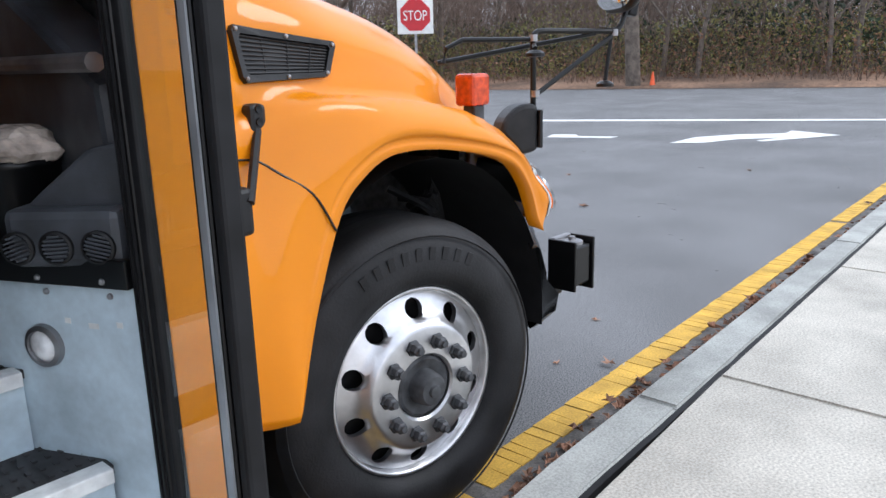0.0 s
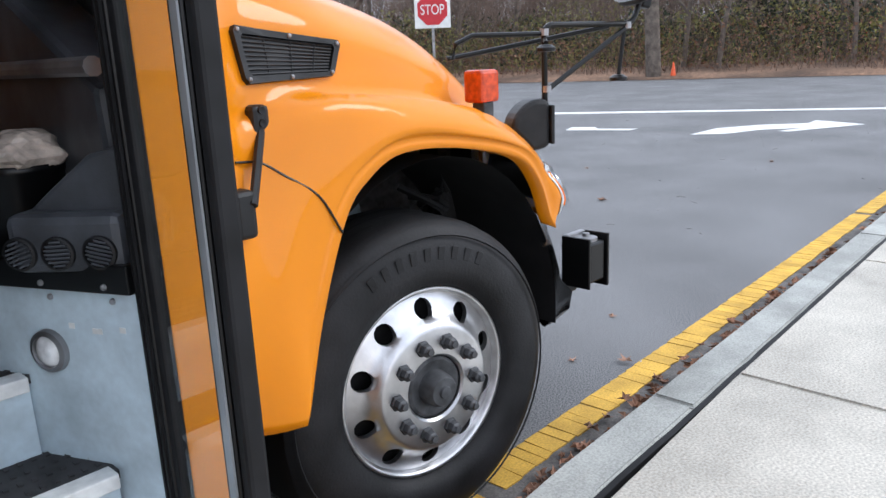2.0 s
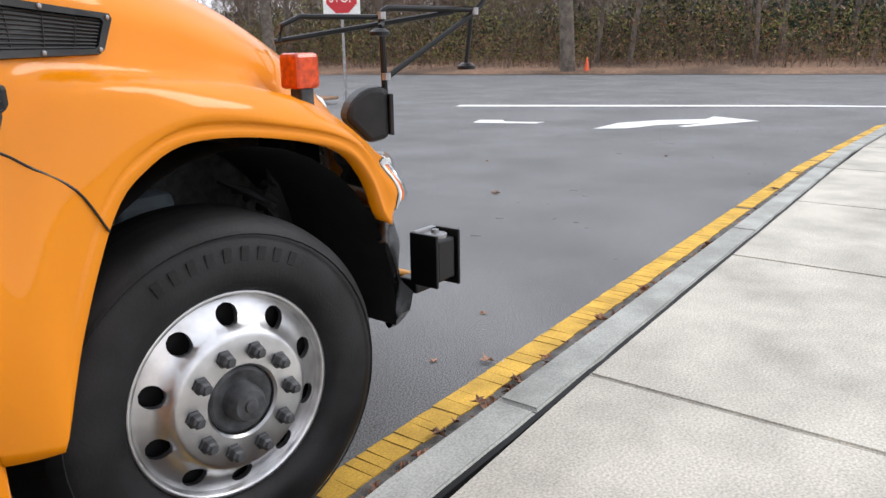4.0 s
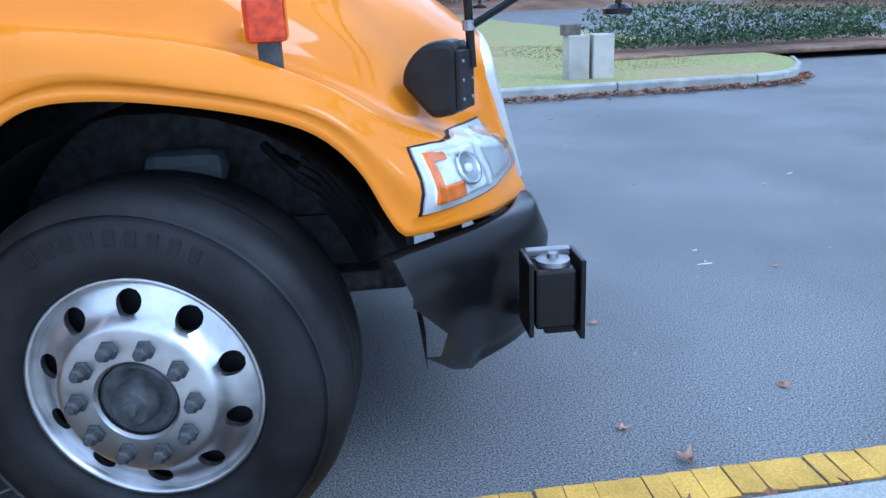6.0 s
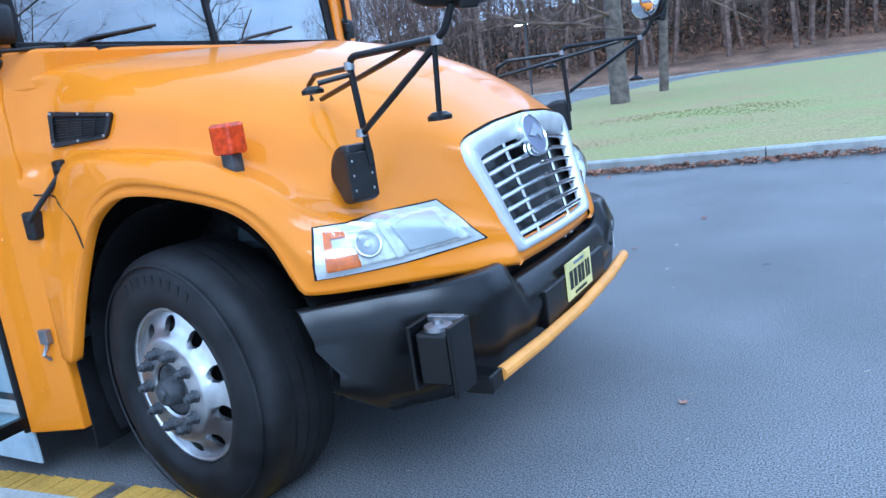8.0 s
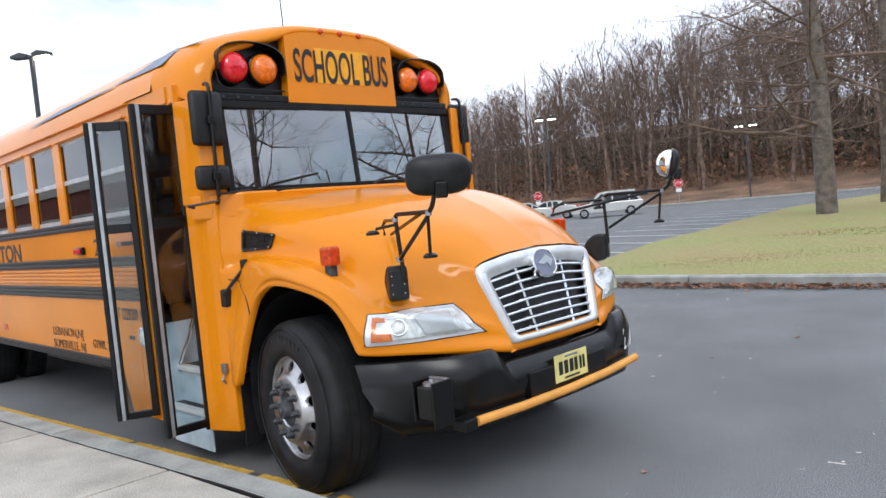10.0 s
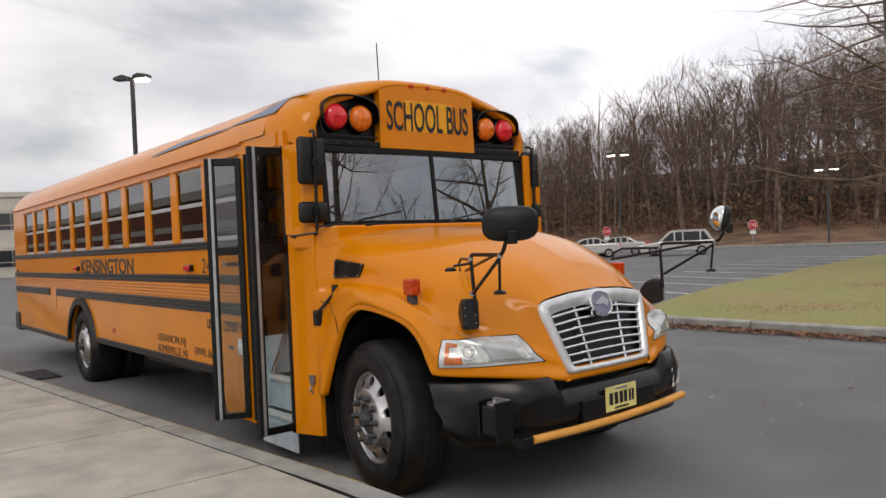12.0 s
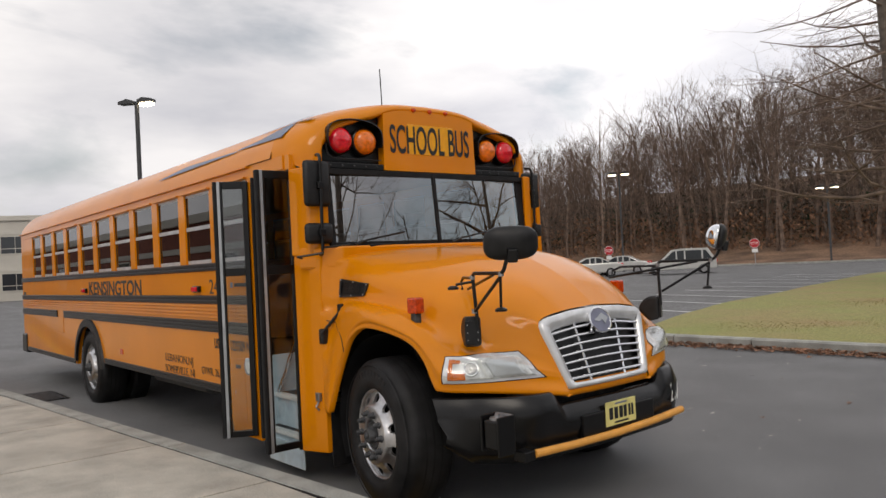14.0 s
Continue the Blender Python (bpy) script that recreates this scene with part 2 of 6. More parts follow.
def prism(outline, axis, lo, hi, bevel=0.0):
    """An outline of 2D points drawn out along an axis ('x', 'y' or 'z'); the 2D points are the two other axes in order."""
    bm = bmesh.new()
    def at(p, d):
        return {"x": (d, p[0], p[1]), "y": (p[0], d, p[1]), "z": (p[0], p[1], d)}[axis]
    a = [bm.verts.new(at(p, lo)) for p in outline]
    b = [bm.verts.new(at(p, hi)) for p in outline]
    n = len(outline)
    bm.faces.new(a)
    bm.faces.new(b[::-1])
    for k in range(n):
        bm.faces.new((a[k], b[k], b[(k + 1) % n], a[(k + 1) % n]))
    bmesh.ops.recalc_face_normals(bm, faces=bm.faces)
    if bevel:
        bmesh.ops.bevel(bm, geom=list(bm.edges), offset=bevel, segments=2, affect="EDGES", profile=0.5)
    return bm


def turned(profile, sides=48, axis="y", bm=None, at=(0, 0, 0)):
    """A profile of (radius, along) pairs turned about an axis."""
    bm = bm or bmesh.new()
    rings = []
    for r, d in profile:
        ring = []
        for k in range(sides):
            a = 2 * math.pi * k / sides
            c, s = r * math.cos(a), r * math.sin(a)
            p = {"y": (c, d, s), "z": (c, s, d), "x": (d, c, s)}[axis]
            ring.append(bm.verts.new((p[0] + at[0], p[1] + at[1], p[2] + at[2])))
        rings.append(ring)
    for a, b in zip(rings, rings[1:]):
        for k in range(sides):
            bm.faces.new((a[k], a[(k + 1) % sides], b[(k + 1) % sides], b[k]))
    bmesh.ops.recalc_face_normals(bm, faces=bm.faces)
    return bm


def spline(pts, n):
    """n + 1 points evenly along a smooth curve through pts."""
    p = [Vector(q) for q in pts]
    p = [2 * p[0] - p[1]] + p + [2 * p[-1] - p[-2]]
    dense = []
    for a, b, c, d in zip(p, p[1:], p[2:], p[3:]):
        for k in range(24):
            t = k / 24
            dense.append(0.5 * ((2 * b) + (c - a) * t + (2 * a - 5 * b + 4 * c - d) * t * t + (3 * b - a - 3 * c + d) * t ** 3))
    dense.append(p[-2])
    dist = [0.0]
    for a, b in zip(dense, dense[1:]):
        dist.append(dist[-1] + (b - a).length)
    res, j = [], 0
    for k in range(n + 1):
        want = dist[-1] * k / n
        while j < len(dist) - 2 and dist[j + 1] < want:
            j += 1
        f = (want - dist[j]) / max(1e-9, dist[j + 1] - dist[j])
        res.append(dense[j].lerp(dense[j + 1], f))
    return res


def loft(guides, along, across, bm=None):
    """A sheet across guide curves that all run the same way."""
    bm = bm or bmesh.new()
    lines = [spline(g, along) for g in guides]
    rows = []
    for k in range(along + 1):
        rows.append([bm.verts.new(p) for p in spline([ln[k] for ln in lines], across)])
    for a, b in zip(rows, rows[1:]):
        for k in range(across):
            bm.faces.new((a[k], b[k], b[k + 1], a[k + 1]))
    return bm, rows


def mirrored(bm):
    """The bmesh with its mirror image across the plane y = 0."""
    geom = bmesh.ops.duplicate(bm, geom=list(bm.verts) + list(bm.edges) + list(bm.faces))["geom"]
    for v in (g for g in geom if isinstance(g, bmesh.types.BMVert)):
        v.co.y = -v.co.y
    bmesh.ops.reverse_faces(bm, faces=[g for g in geom if isinstance(g, bmesh.types.BMFace)])
    bmesh.ops.remove_doubles(bm, verts=list(bm.verts), dist=0.0005)
    return bm


def words(text, height, mat, m, parent, name="lettering", label="", width=None, depth=0.001, bold=0.0):
    """Raised lettering with Blender's own font, its baseline's left end at the pose m (x along the words, z off the surface)."""
    cu = bpy.data.curves.new(name, "FONT")
    cu.body, cu.size, cu.extrude, cu.offset = text, height / 0.7, depth, bold
    tmp = bpy.data.objects.new(name, cu)
    me = bpy.data.meshes.new_from_object(tmp)
    bpy.data.objects.remove(tmp)
    if width:
        xs = [v.co.x for v in me.vertices]
        lo, k = min(xs), width / (max(xs) - min(xs))
        for v in me.vertices:
            v.co.x = (v.co.x - lo) * k
    me.materials.clear()
    me.materials.append(mat)
    ob = new(name, me)
    ob.parent = parent
    ob.matrix_local = m
    if label:
        ob["label"] = label
    return ob


SIDE = -1.247  # the bus's kerb side


def on_side(x, z, off=0.0016):
    """A pose on the kerb side of the bus: letters run from the back to the front."""
    return Matrix(((1, 0, 0, x), (0, 0, -1, SIDE - off), (0, 1, 0, z), (0, 0, 0, 1)))


def on_front(x, y, z, lean=0.0):
    """A pose on a face that looks forward: letters run from the kerb side across."""
    return Matrix.Translation((x, y, z)) @ Matrix(((0, 0, 1, 0), (1, 0, 0, 0), (0, 1, 0, 0), (0, 0, 0, 1))) @ pose(0, 0, 0, lean)


# ---------- ground ----------
def kerb_y(x):
    """The line of the joint behind the kerb: nearly straight ahead, bending away towards the back."""
    pts = ((-60, -9.5), (-12, -2.75), (-6.8, -2.2), (-2.2, -1.785), (0.16, -1.567), (1.2, -1.53), (4.6, -1.40), (8.0, -1.27), (13, -1.33), (20, -3.0), (40, -14), (60, -30))
    for (a, p), (b, q) in zip(pts, pts[1:]):
        if x <= b:
            return p + (q - p) * (x - a) / (b - a)
    return pts[-1][1]


def land(x, y):
    """The ground's height: level as far as the car park's end."""
    return 0.0


KERB_Z, KERB_W = 0.20, 0.165
xs = [-900, -300, -150, -100, -80, -60, -40, -20, -10, 0, 10, 20, 40, 60, 100, 300, 900]
ys = [-900, -300, -100, -30, 0, 14, 20, 30, 40, 50, 60, 70, 83, 100, 300, 900]
bm = bmesh.new()
grid = [[bm.verts.new((x, y, land(x, y))) for y in ys] for x in xs]
for a, b in zip(grid, grid[1:]):
    for k in range(len(ys) - 1):
        bm.faces.new((a[k], b[k], b[k + 1], a[k + 1]))
tagged(part("road", bm, ASPHALT), "dark grey asphalt road with fine stone grain", "road", kind="structure")


def strip(x0, x1, step, near, far, z0, z1):
    """A long low block along the kerb between two offsets from its line, in one mesh."""
    bm = bmesh.new()
    n = max(1, round((x1 - x0) / step))
    prior = None
    for k in range(n + 1):
        x = x0 + (x1 - x0) * k / n
        y = kerb_y(x)
        row = [bm.verts.new((x, y + o, z)) for o, z in ((near, z0), (near, z1), (far, z1), (far, z0))]
        if prior:
            for i in range(4):
                bm.faces.new((prior[i], row[i], row[(i + 1) % 4], prior[(i + 1) % 4]))
        else:
            bm.faces.new(row)
        prior = row
    bm.faces.new(prior[::-1])
    bmesh.ops.recalc_face_normals(bm, faces=bm.faces)
    return bm


# pavement bed, with slabs and kerbstones laid on it
pavement = tagged(part("pavement", strip(-50, 50, 2, -30, KERB_W - 0.02, -0.05, KERB_Z - 0.03), DIRT), "pale concrete pavement of large slabs with a grey kerb", "pavement", kind="structure")
joints = [-48, -30, -16, -12, -9.3, -7.5, -5.75, -4.0, -2.25, -0.50, 1.25, 3.2, 5.0, 6.8, 8.6, 10.4, 12.2, 14, 20, 50]
for a, b in zip(joints, joints[1:]):
    for r, (o0, o1) in enumerate(((-0.016, -1.95), (-1.965, -3.9), (-3.915, -29.5))):
        bm = strip(a + 0.006, b - 0.006, 2, o1, o0, KERB_Z - 0.04, KERB_Z)
        bmesh.ops.bevel(bm, geom=[e for e in bm.edges if all(v.co.z > KERB_Z - 0.001 for v in e.verts) and len(e.link_faces) == 2 and e.calc_face_angle(0) > 0.5], offset=0.008, segments=2, affect="EDGES")
        part("slab", bm, CONCRETE, pavement)
kerbs = [-48, -30, -18, -12, -9, -6, -3.4, -2.1, 0.88, 3.86, 6.8, 9.8, 12.8, 20, 30, 50]
for a, b in zip(kerbs, kerbs[1:]):
    bm = strip(a + 0.005, b - 0.005, 0.6, 0.0, KERB_W, -0.02, KERB_Z + 0.002)
    bmesh.ops.bevel(bm, geom=[e for e in bm.edges if all(v.co.z > KERB_Z for v in e.verts) and len(e.link_faces) == 2 and e.calc_face_angle(0) > 0.5], offset=0.011, segments=3, affect="EDGES")
    part("kerbstone", bm, KERBSTONE, pavement)
# dark filler in the joint behind the kerb
bm = strip(-30, 20, 0.12, -0.02, 0.002, 0.16, KERB_Z - 0.006)
for v in bm.verts:
    v.co.y += 0.006 * noise.noise(v.co * 6)
part("joint_filler", bm, RUBBER, pavement)
# gutter dirt
bm = strip(-30, 20, 0.15, KERB_W, KERB_W + 0.27, 0.0005, 0.004)
for v in bm.verts:
    v.co.y += 0.015 * noise.noise(v.co * 4)
tagged(part("gutter", bm, DIRT), "dark dirty gutter along the kerb", "gutter", kind="structure")

# yellow line: brittle paint cracked across into short pieces
line = tagged(part("yellow_line", strip(-30, 30, 0.3, KERB_W + 0.245, KERB_W + 0.37, 0.0005, 0.005), DIRT), "cracked yellow paint line beside the kerb", "road marking", kind="structure")
rnd = random.Random(5)
x = -10.0
while x < 13.5:
    w = rnd.uniform(0.05, 0.105)
    bm = bmesh.new()
    y = kerb_y(x + w / 2) + KERB_W
    c = [(x + 0.002 + rnd.uniform(-0.006, 0.006), y + 0.24 + rnd.uniform(-0.006, 0.006)), (x + w - 0.003, y + 0.24 + rnd.uniform(-0.006, 0.006)), (x + w - 0.003 + rnd.uniform(-0.008, 0.006), y + 0.375 + rnd.uniform(-0.005, 0.005)), (x + 0.002, y + 0.375)]
    if rnd.random() < 0.93:
        part("paint_piece", prism(c, "z", 0.004, 0.0095), YLINE, line)
    x += w
for a, b in ((-30, -10), (13.5, 30)):
    part("paint_piece", strip(a, b, 0.6, KERB_W + 0.24, KERB_W + 0.375, 0.004, 0.0095), YLINE, line)


# fallen leaves
def leaf_shape(bm, x, y, z, size, turn, rnd, lift=0.4):
    """A curled, lobed leaf."""
    n = 10
    c = bm.verts.new((x, y, z + 0.004))
    rim = []
    for k in range(n):
        a = turn + 2 * math.pi * k / n
        r = size * (1.0 if k % 2 == 0 else 0.45) * (1.25 if k == 0 else rnd.uniform(0.6, 0.9))
        rim.append(bm.verts.new((x + r * math.cos(a), y + r * math.sin(a), z + 0.003 + size * lift * rnd.random())))
    for k in range(n):
        bm.faces.new((c, rim[k], rim[(k + 1) % n]))


bm = bmesh.new()
for k in range(4200):
    x = rnd.uniform(-9, 11) if k % 3 else rnd.uniform(-0.5, 4)
    thick = 0.5 + 0.5 * noise.noise(Vector((x * 1.3, 3, 0)))
    if rnd.random() > thick + 0.15:
        continue
    leaf_shape(bm, x, kerb_y(x) + KERB_W + 0.02 + abs(rnd.gauss(0, 0.065)), rnd.uniform(0.004, 0.03), rnd.uniform(0.02, 0.05), rnd.uniform(0, 6.28), rnd, 0.7)
tagged(part("gutter_leaves", bm, LEAF), "curled brown dead leaves heaped along the gutter", "leaves", kind="stuff")
for x, y, size, turn in ((4.82, 1.26, 0.075, 0.3), (1.479, -0.93, 0.05, 1.0), (0.94, 3.86, 0.05, 2.0), (2.0, -0.55, 0.035, 0.5), (1.5, 0.1, 0.03, 2.5), (2.6, 0.6, 0.03, 1.5), (6.5, 2.5, 0.05, 0.2), (8.0, 0.8, 0.05, 4.0), (3.4, 2.2, 0.03, 3.0), (0.6, 2.8, 0.03, 5.0), (1.35, -0.72, 0.03, 0.1), (6.4, -0.9, 0.06, 0.9)):
    bm = bmesh.new()
    leaf_shape(bm, x, y, 0.012 if y < -0.85 else 0.002, size, turn, rnd, 0.35)
    tagged(part("fallen_leaf", bm, LEAF), "single dry tan leaf lying on the asphalt", "leaf", group="leaves on the road")

bm = bmesh.new()
for k in range(520):
    x, y = rnd.uniform(-3, 14), rnd.uniform(-1.0, 7.0)
    z = 0.003 + (0.006 if y < kerb_y(x) + 0.6 else 0)
    if y < kerb_y(x) + 0.25:
        continue
    a, w, l = rnd.uniform(0, 3.14), rnd.uniform(0.002, 0.0045), rnd.uniform(0.003, 0.018) if k % 7 else rnd.uniform(0.02, 0.05)
    c, d = Vector((math.cos(a), math.sin(a), 0)), Vector((-math.sin(a), math.cos(a), 0))
    p = Vector((x, y, z))
    bm.faces.new([bm.verts.new(q) for q in (p - c * l - d * w, p + c * l * 0.8 - d * w * 0.6, p + c * l + d * w + Vector((0, 0, 0.004)), p - c * l * 0.7 + d * w * 1.2 + Vector((0, 0, 0.003)))])
tagged(part("road_litter", bm, CHIP), "tiny pale chips, twigs and leaf bits strewn on the asphalt", "litter", kind="stuff")

# white marks on the road ahead
def road_mark(name, outline, label):
    bm = bmesh.new()
    bm.faces.new([bm.verts.new((x, y, 0.004)) for x, y in outline])
    bmesh.ops.recalc_face_normals(bm, faces=bm.faces)
    ex = bmesh.ops.extrude_face_region(bm, geom=list(bm.faces))["geom"]
    for v in (g for g in ex if isinstance(g, bmesh.types.BMVert)):
        v.co.z += 0.004
    bmesh.ops.recalc_face_normals(bm, faces=bm.faces)
    return tagged(part(name, bm, ROADWHITE), label, "road marking", kind="structure")


road_mark("turn_arrow", [(10.44, 3.02), (10.75, 2.55), (11.5, 2.3), (12.1, 1.75), (11.45, 1.95), (11.4, 1.80), (12.95, 1.05), (13.43, 2.0), (12.85, 1.95), (12.3, 2.62), (11.5, 3.05)], "white painted turn arrow on the asphalt")
road_mark("stop_line", [(13.2, 7.95), (16.45, 1.0), (17.2, -1.0), (17.45, -0.9), (16.8, 1.2), (13.65, 8.15)], "long white painted line across the road")
road_mark("turn_arrow", [(10.3, 5.4), (10.7, 4.3), (11.0, 4.3), (10.75, 5.0), (11.0, 5.2), (10.8, 5.6)], "white painted turn arrow on the asphalt")


# ---------- lawn island ----------
def lawn_edge(x):
    """The near kerb line of the lawn."""
    return 7.30 + 0.05 * max(0, x) + 0.6 * max(0, x - 6.2) ** 2 if x > -3.2 else 7.30 + 0.25 * (x + 3.2) ** 2 / 2


bm = bmesh.new()
prior = None
for k in range(61):
    x = -4.6 + 12.8 * (k / 60)
    near = lawn_edge(x) + 0.16
    far_y = 13.5 + 4.2 * (x + 4.6) * 1.6 if x < 1 else 52
    far_y = min(far_y, 52)
    row = []
    for i in range(25):
        f = (i / 24) ** 1.6
        y = near + (far_y - near) * f
        xx = x - min(8.0, 0.33 * max(0, y - 8.5)) if x < 4 else x
        row.append(bm.verts.new((xx, y, land(xx, y) + 0.14 + 0.05 * noise.noise(Vector((xx * 0.3, y * 0.3, 0))) + 0.03 * min(1, y - near))))
    if prior:
        for i in range(24):
            bm.faces.new((prior[i], row[i], row[i + 1], prior[i + 1]))
    prior = row
tagged(part("lawn", bm, GRASS, smooth=True), "patchy green and straw winter lawn", "lawn", kind="structure")
kerb_far = tagged(new("lawn_kerb"), "grey concrete kerb round the lawn", "kerb", kind="structure")
cuts = [-4.6, -4.0, -3.3, -1.9, 1.1, 4.1, 6.2, 7.2, 8.2]
for a, b in zip(cuts, cuts[1:]):
    bm = bmesh.new()
    prior = None
    n = max(2, int((b - a) / 0.5))
    for k in range(n + 1):
        x = a + 0.008 + (b - a - 0.016) * k / n
        y = lawn_edge(x)
        row = [bm.verts.new((x, y + o, z)) for o, z in ((0, 0), (0, 0.14), (0.03, 0.165), (0.15, 0.165), (0.16, 0.1))]
        if prior:
            for i in range(4):
                bm.faces.new((prior[i], row[i], row[i + 1], prior[i + 1]))
        prior = row
    bmesh.ops.recalc_face_normals(bm, faces=bm.faces)
    part("kerbstone", bm, KERBSTONE, kerb_far)
bm = bmesh.new()
for k in range(1500):
    x = rnd.uniform(-4.5, 7.5)
    leaf_shape(bm, x, lawn_edge(x) - 0.02 - abs(rnd.gauss(0, 0.17)), rnd.uniform(0.004, 0.05), rnd.uniform(0.03, 0.06), rnd.uniform(0, 6.28), rnd, 0.7)
tagged(part("kerb_leaves", bm, LEAF), "brown dead leaves drifted against the lawn kerb", "leaves", kind="stuff")
# grass blades near the kerb
GV, GF = [], []
for k in range(26000):
    x, d = rnd.uniform(-4.5, 8), rnd.random() ** 2 * 9
    y = lawn_edge(x) + 0.17 + d
    h, w, a = rnd.uniform(0.008, 0.022), 0.006 + 0.002 * d, rnd.uniform(0, 3.14)
    z, n0 = 0.13 + 0.03 * min(1, d), len(GV)
    GV += [(x - w * math.cos(a), y - w * math.sin(a), z), (x + w * math.cos(a), y + w * math.sin(a), z), (x + rnd.uniform(-0.04, 0.04), y + rnd.uniform(-0.04, 0.04), z + h)]
    GF.append((n0, n0 + 1, n0 + 2))
me = bpy.data.meshes.new("grass")
me.from_pydata(GV, [], GF)
me.materials.append(GRASS)
tagged(new("grass", me), "short winter grass blades, green and straw", "grass", kind="stuff")


# ---------- the bus ----------
bus = thing("school_bus", "yellow school bus with its entrance door open, parked at the kerb", "school bus")
BELT, HEAD, REAR, ROOF = 1.70, 2.355, -10.65, 2.93

# windows: front edge of the first, spacing along the side
WIN_W, WIN_STEP, WIN_FRONT, WIN_N = 0.60, 0.762, -1.53, 11
win = [(WIN_FRONT - k * WIN_STEP - WIN_W, WIN_FRONT - k * WIN_STEP) for k in range(WIN_N)]


def side_wall(s, door):
    """One long side: lower panel with its wheel arch, pillars between windows, header. s is -1 at the kerb."""
    y0, y1 = s * 1.247, s * 1.20
    lo, hi = min(y0, y1), max(y0, y1)
    ax, ar = -6.47, 0.62
    arch = [(ax + ar * math.cos(a), 0.40 + ar * math.sin(a)) for a in (math.radians(d) for d in range(16, 165, 8))]
    front = -1.43 if door else -0.62
    outline = [(REAR, 0.46), (ax - ar * 1.02, 0.46)] + arch[::-1] + [(ax + ar * 1.02, 0.56), (-2.05, 0.56)]
    if door:
        outline += [(-1.95, 0.25), (front, 0.25), (front, BELT)]
    else:
        outline += [(-1.95, 0.56), (front, 0.50), (front, BELT)]
    outline += [(REAR, BELT)]
    part("side_panel", prism(outline, "y", lo, hi), YELLOW, bus)
    part("header_panel", box(REAR, -0.88, lo, hi, HEAD, 2.46, 0.004), YELLOW, bus)
    edges = [REAR] + [v for a, b in win[::-1] for v in (a, b)] + [front]
    for a, b in zip(edges[::2], edges[1::2]):
        part("window_pillar", box(a, b, lo, hi, BELT, HEAD, 0.003), YELLOW, bus)
    for a, b in win:
        w = part("side_window", box(a, b, lo + 0.018, hi - 0.008, BELT, BELT + 0.035), FRAMESILVER, bus, "split sash window in an aluminium frame")
        for name, args in (("frame_bar", (a, b, lo + 0.012, hi - 0.008, 2.015, 2.05)), ("frame_bar", (a, b, lo + 0.018, hi - 0.008, HEAD - 0.022, HEAD)),
                           ("frame_stile", (a, a + 0.022, lo + 0.018, hi - 0.008, BELT + 0.035, HEAD - 0.022)), ("frame_stile", (b - 0.022, b, lo + 0.018, hi - 0.008, BELT + 0.035, HEAD - 0.022))):
            part(name, box(*args), FRAMESILVER if name == "frame_bar" else BLACK, w)
        mid = (y0 + y1) / 2
        for z0, z1 in ((BELT + 0.035, 2.015), (2.05, HEAD - 0.022)):
            g = part("pane", box(a + 0.022, b - 0.022, mid - 0.003, mid + 0.003, z0, z1), PANE, w)
            g.visible_shadow = False
    # rub rails: ribbed black bars
    def rail(z0, z1, a, b, ribs, mat):
        bm = box(a, b, min(y0, y0 + s * 0.007), max(y0, y0 + s * 0.007), z0, z1)
        h = (z1 - z0) / ribs
        for k in range(ribs):
            z = z0 + k * h
            box(a, b, min(y0 + s * 0.004, y0 + s * 0.018), max(y0 + s * 0.004, y0 + s * 0.018), z + h * 0.12, z + h * 0.88, 0.005, bm)
        part("rub_rail", bm, mat, bus)
    rail(1.63, 1.70, REAR, front - 0.07, 2, BLACK)
    rail(1.335, 1.412, REAR, front - 0.07, 2, BLACK)
    for k in range(4):
        z = 1.205 + 0.032 * k
        part("rib", box(REAR, front - 0.07, min(y0, y0 + s * 0.012), max(y0, y0 + s * 0.012), z, z + 0.022, 0.005), YELLOW, bus)
    rail(1.085, 1.185, -7.75, front - 0.07, 3, BLACK)
    rail(1.085, 1.185, REAR, -8.15, 3, BLACK)
    rail(0.56, 0.63, ax + ar + 0.12, -2.06, 3, BLACK)
    rail(0.46, 0.53, REAR + 0.3, ax - ar - 0.1, 2, BLACK)
    # the rear wheel arch's rubber edge
    bm = bmesh.new()
    ring = []
    for d in range(8, 173, 6):
        a = math.radians(d)
        p = [(ax + r * math.cos(a), y0 + s * o, 0.40 + r * math.sin(a)) for r, o in ((ar - 0.02, 0.0), (ar - 0.02, 0.035), (ar + 0.07, 0.03), (ar + 0.08, 0.0))]
        ring.append([bm.verts.new(q) for q in p])
    for a, b in zip(ring, ring[1:]):
        for k in range(3):
            bm.faces.new((a[k], a[k + 1], b[k + 1], b[k]))
    bmesh.ops.recalc_face_normals(bm, faces=bm.faces)
    part("arch_trim", bm, PLASTIC, bus, "black rubber wheel arch trim")


side_wall(-1, True)
side_wall(1, False)


def roof_section(x, drop=0.0, inset=0.0):
    """Half section of the roof from the drip rail to the crown."""
    e = 1.247 - inset
    return [(x, -e - 0.012, 2.46 - drop * 0.2), (x, -e + 0.0, 2.52 - drop * 0.3), (x, -e + 0.05, 2.62 - drop * 0.5), (x, -e + 0.20, 2.745 - drop * 0.8), (x, -e + 0.5, 2.85 - drop), (x, -0.35, 2.915 - drop), (x, 0, ROOF - drop)]


